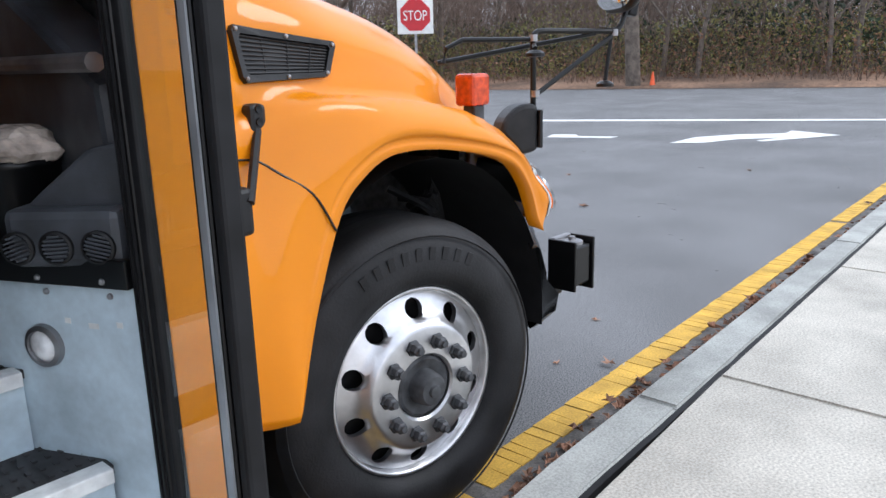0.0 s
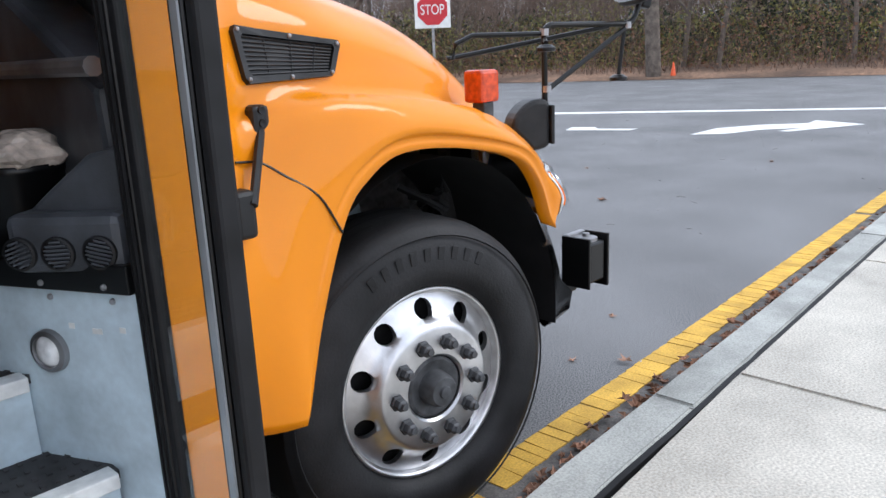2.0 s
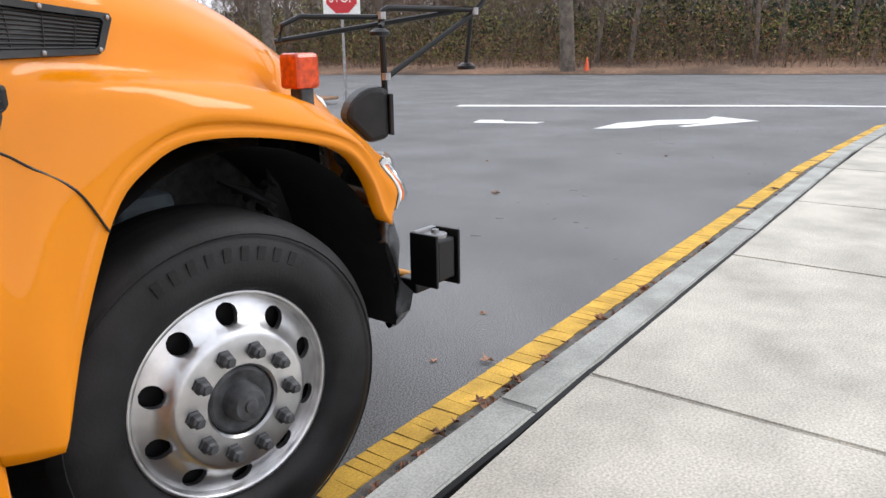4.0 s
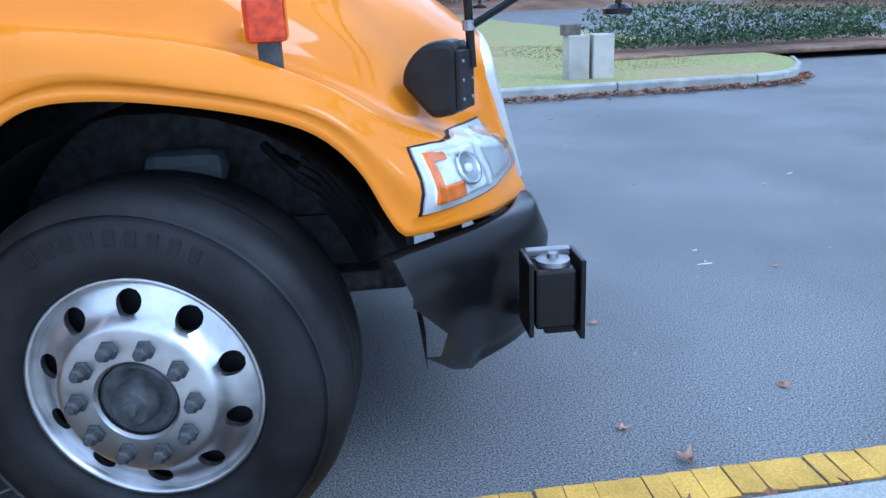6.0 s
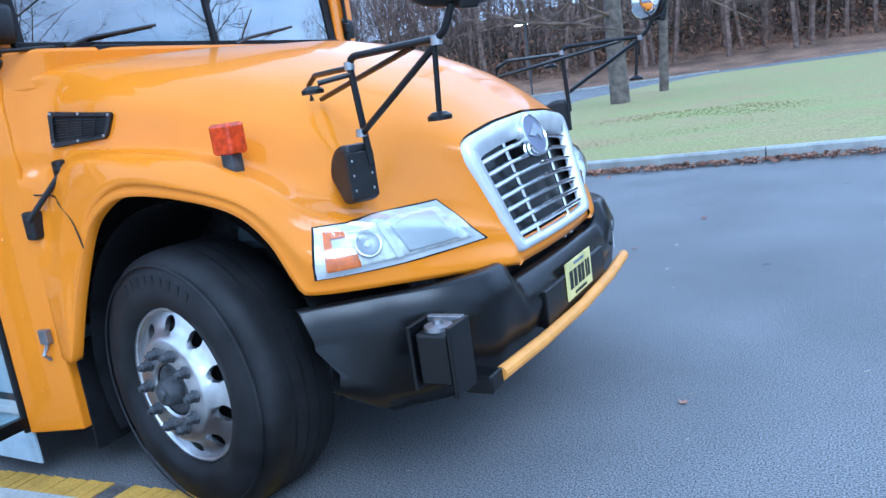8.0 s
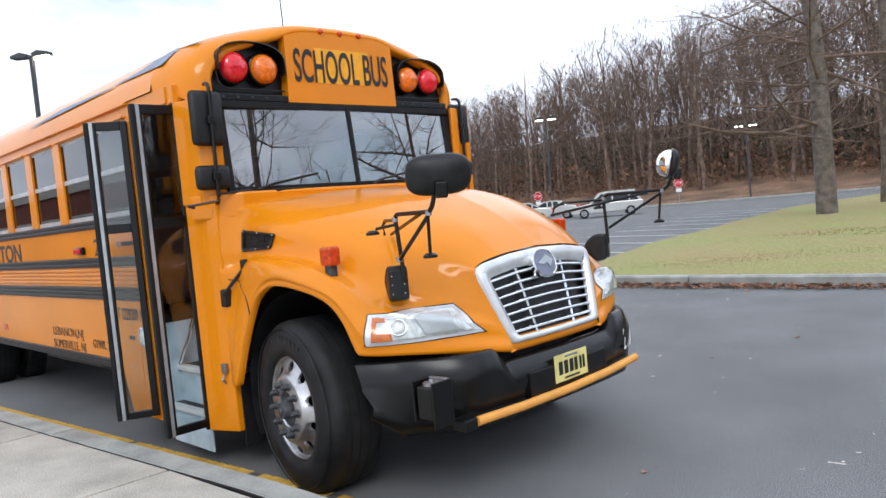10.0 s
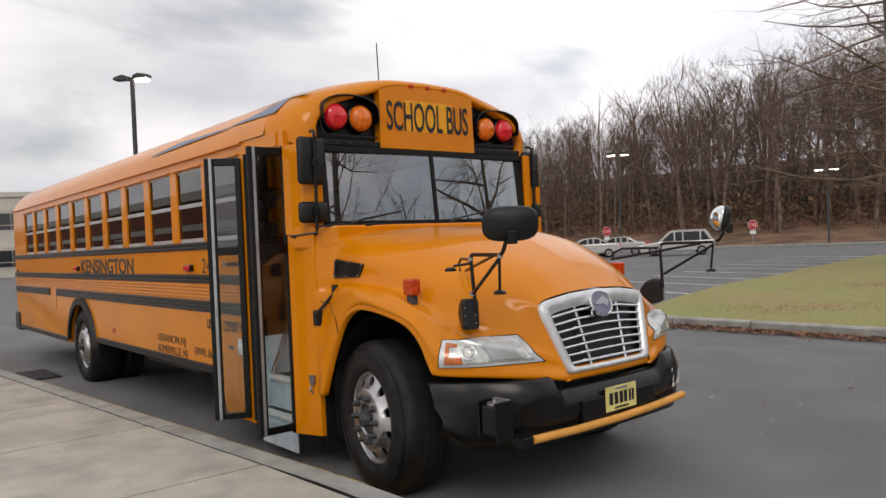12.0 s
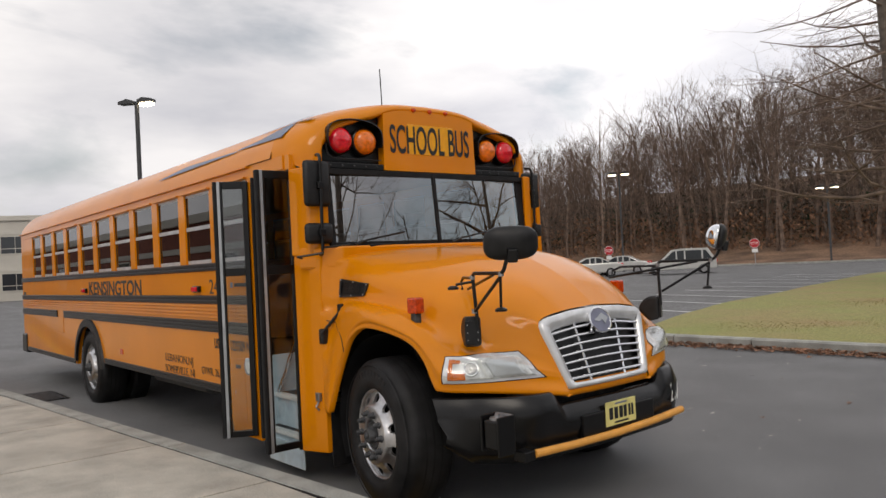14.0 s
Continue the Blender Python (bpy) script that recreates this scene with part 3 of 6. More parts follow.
bm = bmesh.new()
rows = []
for x, d, i in ((REAR, 0.05, 0.02), (REAR + 0.3, 0.0, 0.0), (-7, 0, 0), (-4, 0, 0), (-2.2, 0, 0), (-1.05, 0, 0)):
    rows.append([bm.verts.new(p) for p in spline(roof_section(x, d, i), 16)])
for a, b in zip(rows, rows[1:]):
    for k in range(16):
        bm.faces.new((a[k], b[k], b[k + 1], a[k + 1]))
part("roof", mirrored(bm), YELLOW, bus, smooth=True)
part("drip_rail", box(REAR, -1.45, SIDE - 0.03, SIDE, 2.44, 2.455, 0.003), YELLOW, bus)
for k in range(WIN_N):
    a, b = win[k]
    part("rain_visor", box(a - 0.03, b + 0.02, SIDE - 0.028, SIDE, HEAD + 0.005, HEAD + 0.02, 0.004), YELLOW, bus)
tail = [(y, z) for _, y, z in (tuple(p) for p in spline(roof_section(REAR, 0.05, 0.02), 16))]
part("rear_wall", prism([(1.22, 0.46), (-1.22, 0.46)] + tail + [(-y, z) for y, z in tail[::-1] if y < -0.01], "x", REAR - 0.03, REAR), YELLOW, bus)
part("rear_bumper", box(REAR - 0.12, REAR + 0.25, -1.265, 1.265, 0.42, 0.75, 0.03), BLACK, bus)
part("floor_pan", box(REAR + 0.02, -1.45, -1.19, 1.19, 0.86, 0.92), RUBBER, bus)
part("cab_floor", box(-1.45, -0.62, -0.38, 1.19, 0.86, 0.92), RUBBER, bus)
part("chassis_frame", box(REAR + 0.3, 0.6, -0.45, 0.45, 0.50, 0.72), IRON, bus, "dark steel chassis under the body")

# ---------- the front cap with its sign and warning lamps ----------
def cap_section(x, drop, inset, low):
    """The roof's section drawn in and down towards the front edge."""
    sec = roof_section(x, drop, inset)
    return [(x, sec[0][1] + 0.012, low)] + sec[1:]


cap_x = ((-1.05, 0.0, 0.0, 2.46), (-0.90, 0.0, 0.02, 2.44), (-0.80, 0.005, 0.05, 2.385), (-0.725, 0.018, 0.085, 2.345), (-0.675, 0.035, 0.14, 2.345), (-0.648, 0.062, 0.195, 2.345))
bm = bmesh.new()
rows = [[bm.verts.new(p) for p in spline(cap_section(*c), 20)] for c in cap_x]
for a, b in zip(rows, rows[1:]):
    for k in range(20):
        bm.faces.new((a[k], b[k], b[k + 1], a[k + 1]))
cap_edge = [v.co.copy() for v in rows[-1]]
# a thin lip that turns in to the recessed face
inner = [bm.verts.new((-0.652, v.co.y * 0.985, v.co.z - 0.022 if v.co.z > 2.5 else v.co.z)) for v in rows[-1]]
deep = [bm.verts.new((-0.74, v.co.y * 0.975, v.co.z - 0.03 if v.co.z > 2.5 else v.co.z)) for v in rows[-1]]
for a, b in ((rows[-1], inner), (inner, deep)):
    for k in range(20):
        bm.faces.new((a[k], b[k], b[k + 1], a[k + 1]))
part("front_cap", mirrored(bm), YELLOW, bus, smooth=True)
face = [(p.y * 0.985, p.z - 0.02 if p.z > 2.5 else p.z) for p in cap_edge]
# recessed black panels either side of the sign
for s in (-1, 1):
    outline = [(y * -s, z) for y, z in face if y < -0.47] + [(s * 0.47, 2.81), (s * 0.47, 2.345)]
    panel = part("lamp_panel", prism(outline, "x", -0.78, -0.72), BLACK, bus, "recessed black panel round the warning lamps")
    part("lower_ledge", box(-0.73, -0.648, min(s * 0.482, s * 1.03), max(s * 0.482, s * 1.03), 2.345, 2.395, 0.008), BLACK, panel)
    for k in range(5):
        bm = bmesh.new()
        bmesh.ops.create_uvsphere(bm, u_segments=8, v_segments=5, radius=0.009)
        bm.transform(Matrix.Translation((-0.648, s * (0.55 + 0.105 * k), 2.37)))
        part("bolt", bm, IRON, panel)
    part("bead", tube(rounded([(-0.66, s * 0.50, 2.425), (-0.66, s * 0.97, 2.425), (-0.66, s * 1.0, 2.50), (-0.66, s * 0.985, 2.62)], 0.06), 0.006, 8), PLASTIC, panel)
    # a hood that shades both lamps
    bm = bmesh.new()
    arc = [(s * (0.753 + 0.245 * math.cos(a)), 2.575 + (0.15 if math.sin(a) > 0 else 0.10) * abs(math.sin(a)) ** 0.6 * (1 if math.sin(a) > 0 else -1)) for a in (math.radians(d) for d in range(-20, 201, 10))]
    rings = []
    for x, k in ((-0.725, 1.0), (-0.615, 1.03), (-0.612, 0.99), (-0.725, 0.96)):
        rings.append([bm.verts.new((x, s * 0.753 + (y - s * 0.753) * k, 2.575 + (z - 2.575) * k)) for y, z in arc])
    for a, b in zip(rings, rings[1:] + rings[:1]):
        for k in range(len(arc) - 1):
            bm.faces.new((a[k], a[k + 1], b[k + 1], b[k]))
    for k in (0, -1):
        bm.faces.new([r[k] for r in rings])
    bmesh.ops.recalc_face_normals(bm, faces=bm.faces)
    part("lamp_hood", bm, BLACK, bus)
    for y, mat, lab in ((0.864, REDLENS, "red warning lamp"), (0.642, AMBERLAMP, "amber warning lamp")):
        lamp = part("warning_lamp", turned([(0.112, -0.72), (0.110, -0.668), (0.103, -0.662), (0.099, -0.675)], 32, "x", at=(0, s * y, 2.566)), BLACK, bus, lab)
        part("lens", turned([(0.098, -0.675), (0.096, -0.655), (0.078, -0.628), (0.045, -0.613), (0.0005, -0.608)], 32, "x", at=(0, s * y, 2.566)), mat, lamp, smooth=True)
top = [(y, z) for y, z in face if y > -0.478]
outline = [(-0.483, 2.35)] + [(-0.474, top[0][1])] + top + [(-y, z) for y, z in top[::-1] if y < -0.01] + [(0.474, top[0][1]), (0.483, 2.35)]
part("sign_panel", prism(outline, "x", -0.74, -0.645), YELLOW, bus, "yellow sign panel over the windshield")
part("sign_backing", box(-0.645, -0.642, -0.24, 0.24, 2.49, 2.735, 0.001), SIGNFILM, bus, "brighter yellow reflective strip behind the letters")
words("SCHOOL BUS", 0.222, DECAL, on_front(-0.639, -0.418, 2.498), bus, "sign_lettering", "black capital letters", width=0.835, bold=0.004)
for k in (-1, 0, 1):
    part("clearance_lamp", turned([(0.02, -0.66), (0.016, -0.628), (0.0005, -0.622)], 16, "x", at=(0, k * 0.17, 2.852)), AMBER, bus)
part("antenna", tube([(-0.85, -0.33, 2.90), (-0.86, -0.33, 3.22)], 0.005, 6), BLACK, bus)

# ---------- windshield ----------
ws = part("windshield", prism([(-0.60, 1.775), (-0.578, 1.775), (-0.628, 2.335), (-0.65, 2.335)], "y", -0.014, 0.014, 0.003), RUBBER, bus, "two-piece windshield that mirrors bare trees")
for name, args in (("surround", (-0.70, -0.632, -1.03, 1.03, 2.30, 2.344)), ("surround", (-0.66, -0.588, -1.03, 1.03, 1.755, 1.79))):
    part(name, box(*args, 0.004), RUBBER, ws)
for s in (-1, 1):
    part("surround", prism([(-0.66, 1.79), (-0.612, 1.79), (-0.655, 2.30), (-0.70, 2.30)], "y", min(s * 0.972, s * 1.05), max(s * 0.972, s * 1.05), 0.003), RUBBER, ws)
for s in (-1, 1):
    bm = bmesh.new()
    bow = [(-0.592, s * 0.012), (-0.596, s * 0.35), (-0.606, s * 0.7), (-0.62, s * 0.985)]
    prior = None
    for x, y in bow:
        col = [bm.verts.new((x - 0.0, y, 1.785)), bm.verts.new((x - 0.048, y * 0.99, 2.31))]
        if prior:
            bm.faces.new((prior[0], col[0], col[1], prior[1]) if s > 0 else (col[0], prior[0], prior[1], col[1]))
        prior = col
    g = part("pane", bm, WINDSHIELD, ws, smooth=True)
    g.visible_shadow = False
    part("corner_post", prism([(-0.818, s * 1.12), (-0.818, s * 1.238), (-0.64, s * 1.18), (-0.605, s * 1.10), (-0.605, s * 1.03)], "z", 1.70, 2.35, 0.012), YELLOW, bus)
part("cowl", prism([(-0.72, -1.235), (-0.61, -1.14), (-0.51, -0.98), (-0.485, -0.6), (-0.485, 0.6), (-0.51, 0.98), (-0.61, 1.14), (-0.72, 1.235)], "z", 1.60, 1.757, 0.015), YELLOW, bus)
part("firewall", box(-0.66, -0.61, -1.10, 1.10, 0.70, 1.62), IRON, bus)
for y0, y1 in ((-0.85, -0.35), (0.1, 0.6)):
    part("wiper_arm", tube([(-0.55, y0, 1.765), (-0.57, y0 + 0.12, 1.80), (-0.59, y1, 1.86)], 0.008, 6), BLACK, bus)
part("cowl_vent", box(-0.545, -0.495, -0.75, -0.55, 1.735, 1.765, 0.005), BLACK, bus)

# ---------- hood ----------
guides = [
    [(-0.50, 0, 1.735), (-0.2, 0, 1.715), (0.2, 0, 1.665), (0.5, 0, 1.565), (0.75, 0, 1.44), (0.975, 0, 1.275)],
    [(-0.50, -0.45, 1.725), (-0.2, -0.42, 1.70), (0.2, -0.40, 1.635), (0.5, -0.37, 1.53), (0.75, -0.36, 1.405), (0.965, -0.33, 1.252)],
    [(-0.56, -0.95, 1.69), (-0.2, -0.83, 1.640), (0.2, -0.75, 1.555), (0.5, -0.66, 1.45), (0.75, -0.595, 1.32), (0.945, -0.50, 1.20)],
    [(-0.602, -1.13, 1.62), (-0.50, -1.00, 1.59), (-0.2, -0.98, 1.54), (0.2, -0.91, 1.45), (0.5, -0.82, 1.345), (0.77, -0.70, 1.20), (0.985, -0.478, 1.085)],
    [(-0.602, -1.139, 1.46), (-0.50, -1.035, 1.445), (-0.2, -1.010, 1.41), (0.2, -0.955, 1.345), (0.5, -0.89, 1.25), (0.79, -0.785, 1.11), (1.015, -0.452, 0.985)],
    [(-0.602, -1.14, 1.38), (-0.50, -1.05, 1.37), (-0.2, -1.025, 1.347), (0.2, -0.985, 1.296), (0.5, -0.94, 1.192), (0.77, -0.865, 1.05), (1.03, -0.442, 0.945)],
    [(-0.602, -1.14, 1.30), (-0.50, -1.06, 1.31), (-0.26, -1.08, 1.347), (0.2, -1.085, 1.293), (0.48, -1.065, 1.195), (0.68, -1.03, 1.07), (0.90, -0.85, 0.99), (1.048, -0.428, 0.885)],
    [(-0.602, -1.142, 1.15), (-0.505, -1.085, 1.22), (-0.29, -1.108, 1.318), (0.0, -1.117, 1.292), (0.3, -1.112, 1.235), (0.50, -1.094, 1.155), (0.66, -1.058, 1.035), (0.90, -0.86, 0.95), (1.058, -0.42, 0.855)],
    [(-0.602, -1.143, 0.84), (-0.53, -1.142, 0.90), (-0.37, -1.125, 1.13), (-0.08, -1.135, 1.245), (0.25, -1.135, 1.20), (0.49, -1.125, 1.13), (0.62, -1.11, 1.02), (0.73, -1.085, 0.93), (0.90, -0.87, 0.90), (1.068, -0.414, 0.82)],
    [(-0.602, -1.145, 0.578), (-0.55, -1.165, 0.574), (-0.50, -1.180, 0.573), (-0.488, -1.182, 0.576), (-0.478, -1.18, 0.60), (-0.40, -1.16, 0.82), (-0.29, -1.14, 1.046), (-0.20, -1.135, 1.135), (-0.07, -1.13, 1.185), (0.16, -1.13, 1.172), (0.43, -1.13, 1.11), (0.555, -1.12, 1.01), (0.63, -1.11, 0.87), (0.68, -1.095, 0.83), (0.90, -0.88, 0.81), (1.07, -0.50, 0.758), (1.082, -0.41, 0.738)],
]
# a crisp shoulder along the fender's crest and a flared edge round the arch
top = [(x, y + 0.016, z + 0.003) for x, y, z in guides[6]]
under = [(x, y - 0.007, z - 0.014) for x, y, z in guides[6]]
edge = []
for x, y, z in guides[9]:
    if -0.47 < x < 0.66:
        d = Vector((x - 0.08, 0, z - 0.65)).normalized() * 0.030
        edge.append((x + d.x, y + 0.010, z + d.z))
    else:
        edge.append((x, y, z + 0.03))
guides = guides[:6] + [top, guides[6], under] + guides[7:9] + [edge, guides[9]]
bm, rows = loft(guides, 90, 72)
# the lip turns in under the arch
lip = [r[-1] for r in rows]
inner = [bm.verts.new((v.co.x - 0.004, v.co.y + 0.05, v.co.z + (0.0 if v.co.x < 0.66 else 0.01))) for v in lip]
for a, b, c, d in zip(lip, lip[1:], inner[1:], inner):
    bm.faces.new((a, b, c, d))
bmesh.ops.recalc_face_normals(bm, faces=bm.faces)
hood = part("hood", mirrored(bm), YELLOW, bus, "yellow tilting hood with flared fenders", smooth=True)
from mathutils.bvhtree import BVHTree
HB = bmesh.new()
HB.from_mesh(hood.data)
SKIN = BVHTree.FromBMesh(HB)


def on_hood(p, way=(0, 1, 0)):
    """The place and normal where a ray from p meets the hood."""
    q, n, _, _ = SKIN.ray_cast(Vector(p), Vector(way))
    if q is None:
        q, n, _, _ = SKIN.find_nearest(Vector(p))
    if n.dot(Vector(way)) > 0:
        n = -n
    return q, n


# panels between the hood and the door
for s in (-1, 1):
    plan = [(-0.818, s * 1.10), (-0.818, s * 1.222), (-0.592, s * 1.137), (-0.592, s * 1.06)]
    part("cowl_side_panel", prism(plan, "z", 0.265, 1.72, 0.008), YELLOW, bus)
    # inner wheel well
    bm = bmesh.new()
    prior = None
    for d in range(-5, 206, 10):
        a = math.radians(d)
        c = (0.10 + 0.60 * math.cos(a), 0.52 + 0.63 * math.sin(a))
        row = [bm.verts.new((c[0], s * 1.08, c[1])), bm.verts.new((c[0], s * 0.55, c[1]))]
        if prior:
            bm.faces.new((prior[0], row[0], row[1], prior[1]))
        prior = row
    part("wheel_well", bm, RUBBER, bus, smooth=True)
    part("mud_flap", box(-0.60, -0.585, min(s * 0.75, s * 1.1), max(s * 0.75, s * 1.1), 0.16, 0.62, 0.004), RUBBER, bus)


# unseen solid masses added under hood and floor to block far-side light
part("engine", box(-0.55, 0.72, -0.42, 0.42, 0.42, 1.22, 0.05), IRON, bus, "dark motor block added under the hood to keep light out")
part("radiator", box(0.80, 0.88, -0.42, 0.42, 0.55, 1.10, 0.01), IRON, bus)
part("gearbox", box(-2.1, -0.55, -0.25, 0.25, 0.38, 0.70, 0.05), IRON, bus)
part("fuel_tank", box(-4.6, -3.0, -1.05, -0.50, 0.42, 0.84, 0.06), IRON, bus, "dark tank block added under the floor to keep light out")

# ---------- grille and badge ----------
def grille_at(v, w):
    """A place on the sloping grille: w from bottom 0 to top 1, v across from -1 to 1."""
    half = 0.40 + 0.115 * w
    return Vector((1.095 - 0.120 * w - 0.02 * v * v, v * half, 0.785 + 0.42 * w + 0.055 * (1 - v * v) * w))


grille = part("grille", loft([[grille_at(v, w) + Vector((-0.05, 0, 0)) for v in (-1, -0.5, 0, 0.5, 1)] for w in (0, 0.5, 1)], 12, 6)[0], BLACK, bus, "chrome-framed grille with horizontal bars")
loop = [grille_at(v, w) for v, w in ((-0.985, 0.025), (-0.93, 0), (-0.5, 0), (0, 0), (0.5, 0), (0.93, 0), (0.985, 0.025), (1, 0.1), (1, 0.3), (1, 0.6), (1, 0.85), (0.99, 0.93), (0.95, 0.98), (0.86, 1), (0.5, 1), (0, 1), (-0.5, 1), (-0.86, 1), (-0.95, 0.98), (-0.99, 0.93), (-1, 0.85), (-1, 0.6), (-1, 0.3), (-1, 0.1))]
mid = grille_at(0, 0.5)
bm = bmesh.new()
rings = []
for grow, fwd in ((1.015, -0.03), (1.015, 0.006), (0.985, 0.016), (0.89, 0.012), (0.875, -0.02)):
    ring = []
    for p in loop:
        q = mid + (p - mid) * grow
        if p.z > mid.z + 0.17 and grow < 0.95:
            q.z -= 0.055
        ring.append(bm.verts.new(q + Vector((fwd, 0, fwd * 0.3))))
    rings.append(ring)
for a, b in zip(rings, rings[1:]):
    for k in range(len(loop)):
        bm.faces.new((a[k], a[(k + 1) % len(loop)], b[(k + 1) % len(loop)], b[k]))
bmesh.ops.recalc_face_normals(bm, faces=bm.faces)
part("surround", bm, SATIN, grille, "satin silver grille surround", smooth=True)
for k in range(7):
    w = 0.125 + 0.108 * k
    part("bar", tube([grille_at(v, w) + Vector((-0.005, 0, 0)) for v in (-0.93, -0.45, 0, 0.45, 0.93)], 0.0095, 8), CHROME, grille)
bm = bmesh.new()
prior = None
for k in range(17):
    v = -1.03 + 2.06 * k / 16
    p = grille_at(v, 0)
    row = [bm.verts.new(p + Vector(d)) for d in ((-0.035, 0, 0.03), (-0.012, 0, 0.0), (-0.004, 0, -0.02), (-0.008, 0, -0.045), (-0.05, 0, -0.05))]
    if prior:
        for i in range(4):
            bm.faces.new((prior[i], row[i], row[i + 1], prior[i + 1]))
    prior = row
bmesh.ops.recalc_face_normals(bm, faces=bm.faces)
part("nose_panel", bm, YELLOW, bus, smooth=True)
for v in (-0.42, 0.42):
    part("upright", tube([grille_at(v * 1.0, w) + Vector((-0.02, 0, 0)) for w in (0.05, 0.45, 0.85)], 0.008, 6), CHROME, grille)
c = grille_at(0, 0.815)
tilt = Matrix.Translation(c + Vector((0.022, 0, 0))) @ pose(0, 0, 0, 0, -20, 0)
bm = turned([(0.108, -0.03), (0.108, 0.006), (0.098, 0.010), (0.094, 0.005)], 40, "x")
bm.transform(tilt @ Matrix.Diagonal((1, 1.0, 0.82, 1)))
badge = part("badge", bm, CHROME, bus, "oval chrome badge with a blue-grey field")
bm = turned([(0.098, 0.004), (0.0005, 0.009)], 40, "x")
bm.transform(tilt @ Matrix.Diagonal((1, 1.0, 0.82, 1)))
part("field", bm, BADGE, badge)
bm = prism([(-0.07, 0.0), (0.02, 0.045), (0.07, 0.01), (0.03, -0.03), (0.01, 0.0), (-0.02, -0.01)], "x", 0.008, 0.013)
bm.transform(tilt)
part("emblem", bm, STRIP, badge)

# ---------- bumper ----------
def bumper_at(s, fwd=0.0):
    """The bumper's plan: s from -1 at the kerb side to 1; a bow with the ends swept back."""
    y = 1.08 * s
    x = 1.135 - 0.07 * abs(s) ** 2 - 0.40 * max(0, abs(s) - 0.60) ** 1.75 / 0.40 ** 1.75
    return x + fwd, y


bm = bmesh.new()
rows = []
S_N = 96
for k in range(S_N + 1):
    s = -1 + 2 * k / S_N
    x, y = bumper_at(s)
    a = abs(s)
    top = 0.700 + 0.085 * min(1, max(0, (a - 0.445) / 0.065))
    bot = 0.40 + (0.0 if a < 0.9 else 0.12 * (a - 0.9) / 0.1)
    if a > 0.9:
        y *= 1 + 0.035 * (a - 0.9) / 0.1
    dx = 0.11 * max(0, (a - 0.86) / 0.14)
    rows.append([bm.verts.new(p) for p in ((x - 0.10, y, top), (x - 0.05, y, top + 0.003), (x - 0.034, y, top - 0.010), (x + 0.004, y, top - 0.105), (x + 0.003, y, top - 0.13), (x - 0.025 + dx, y, bot + 0.06), (x - 0.045 + dx, y, bot), (x - 0.09 + dx, y, bot))])
for a, b in zip(rows, rows[1:]):
    for k in range(7):
        bm.faces.new((a[k], b[k], b[k + 1], a[k + 1]))
bmesh.ops.recalc_face_normals(bm, faces=bm.faces)
bumper = part("front_bumper", bm, BUMPER, bus, "satin black steel bumper", smooth=True)
# raised black panel whose colour stands in for the shade of a recess
part("plate_recess", box(1.11, 1.143, -0.36, 0.36, 0.475, 0.62, 0.006), BLACK, bumper)
plate = part("licence_plate", box(1.145, 1.151, -0.1525, 0.1525, 0.515, 0.667, 0.002), PLATE, bus, "yellow licence plate with dark bars")
for k, (y0, y1) in enumerate(((-0.12, -0.085), (-0.07, -0.035), (-0.02, 0.015), (0.025, 0.055), (0.075, 0.095), (0.105, 0.125))):
    part("bar", box(1.151, 1.153, y0, y1, 0.555, 0.628), DECAL, plate)
part("bar", box(1.151, 1.153, -0.07, 0.07, 0.527, 0.538), DECAL, plate)
part("bar", box(1.151, 1.153, -0.06, 0.06, 0.645, 0.655), BLUEDECAL, plate)
arm = part("crossing_arm", tube([(1.135, -0.79, 0.475), (1.155, -0.45, 0.47), (1.168, -0.05, 0.472), (1.16, 0.35, 0.48), (1.135, 0.69, 0.492)], 0.024, 12), BAR, bus, "faded yellow crossing guard arm folded across the bumper")
part("hinge", box(1.05, 1.145, -0.88, -0.79, 0.44, 0.50, 0.008), BLACK, arm)
box_ = part("arm_motor_box", box(0.988, 1.098, -1.04, -0.92, 0.53, 0.695, 0.010), BLACK, bus, "black crossing arm motor box")
part("bracket", box(0.968, 0.982, -1.05, -0.92, 0.515, 0.72, 0.004), BLACK, box_)
part("bracket", box(1.104, 1.118, -1.05, -0.92, 0.50, 0.72, 0.004), BLACK, box_)
part("cap", turned([(0.045, 0.65), (0.045, 0.668), (0.016, 0.672), (0.014, 0.685), (0.0005, 0.686)], 20, "z", at=(1.045, -0.985, 0.04)), STEEL, box_)
part("top_bar", box(0.982, 1.104, -0.945, -0.92, 0.70, 0.722, 0.004), STEEL, box_)
words("240", 0.13, WHITEPAINT, Matrix.Translation((1.120, 0.60, 0.555)) @ pose(0, 0, 0, 90, 0, 108), bus, "number", "white numerals on the bumper", width=0.17)

# ---------- headlights ----------
def patch(corners, n, off, bm, thick=0.0):
    """A sheet between four corners laid on to the hood, lifted off it. Corners run round: rear top, rear bottom, front bottom, front top."""
    a, b, c, d = (Vector(p) for p in corners)
    grid = []
    for i in range(n + 1):
        row = []
        for j in range(n + 1):
            u, v = i / n, j / n
            p = (a * (1 - u) + d * u) * (1 - v) + (b * (1 - u) + c * u) * v
            q, nn = on_hood(p + Vector((0.35, -0.55, 0)), (-0.5368, 0.8437, 0))
            row.append(bm.verts.new(q + nn * off))
        grid.append(row)
    for i in range(n):
        for j in range(n):
            bm.faces.new((grid[i][j], grid[i][j + 1], grid[i + 1][j + 1], grid[i + 1][j]))
    return grid


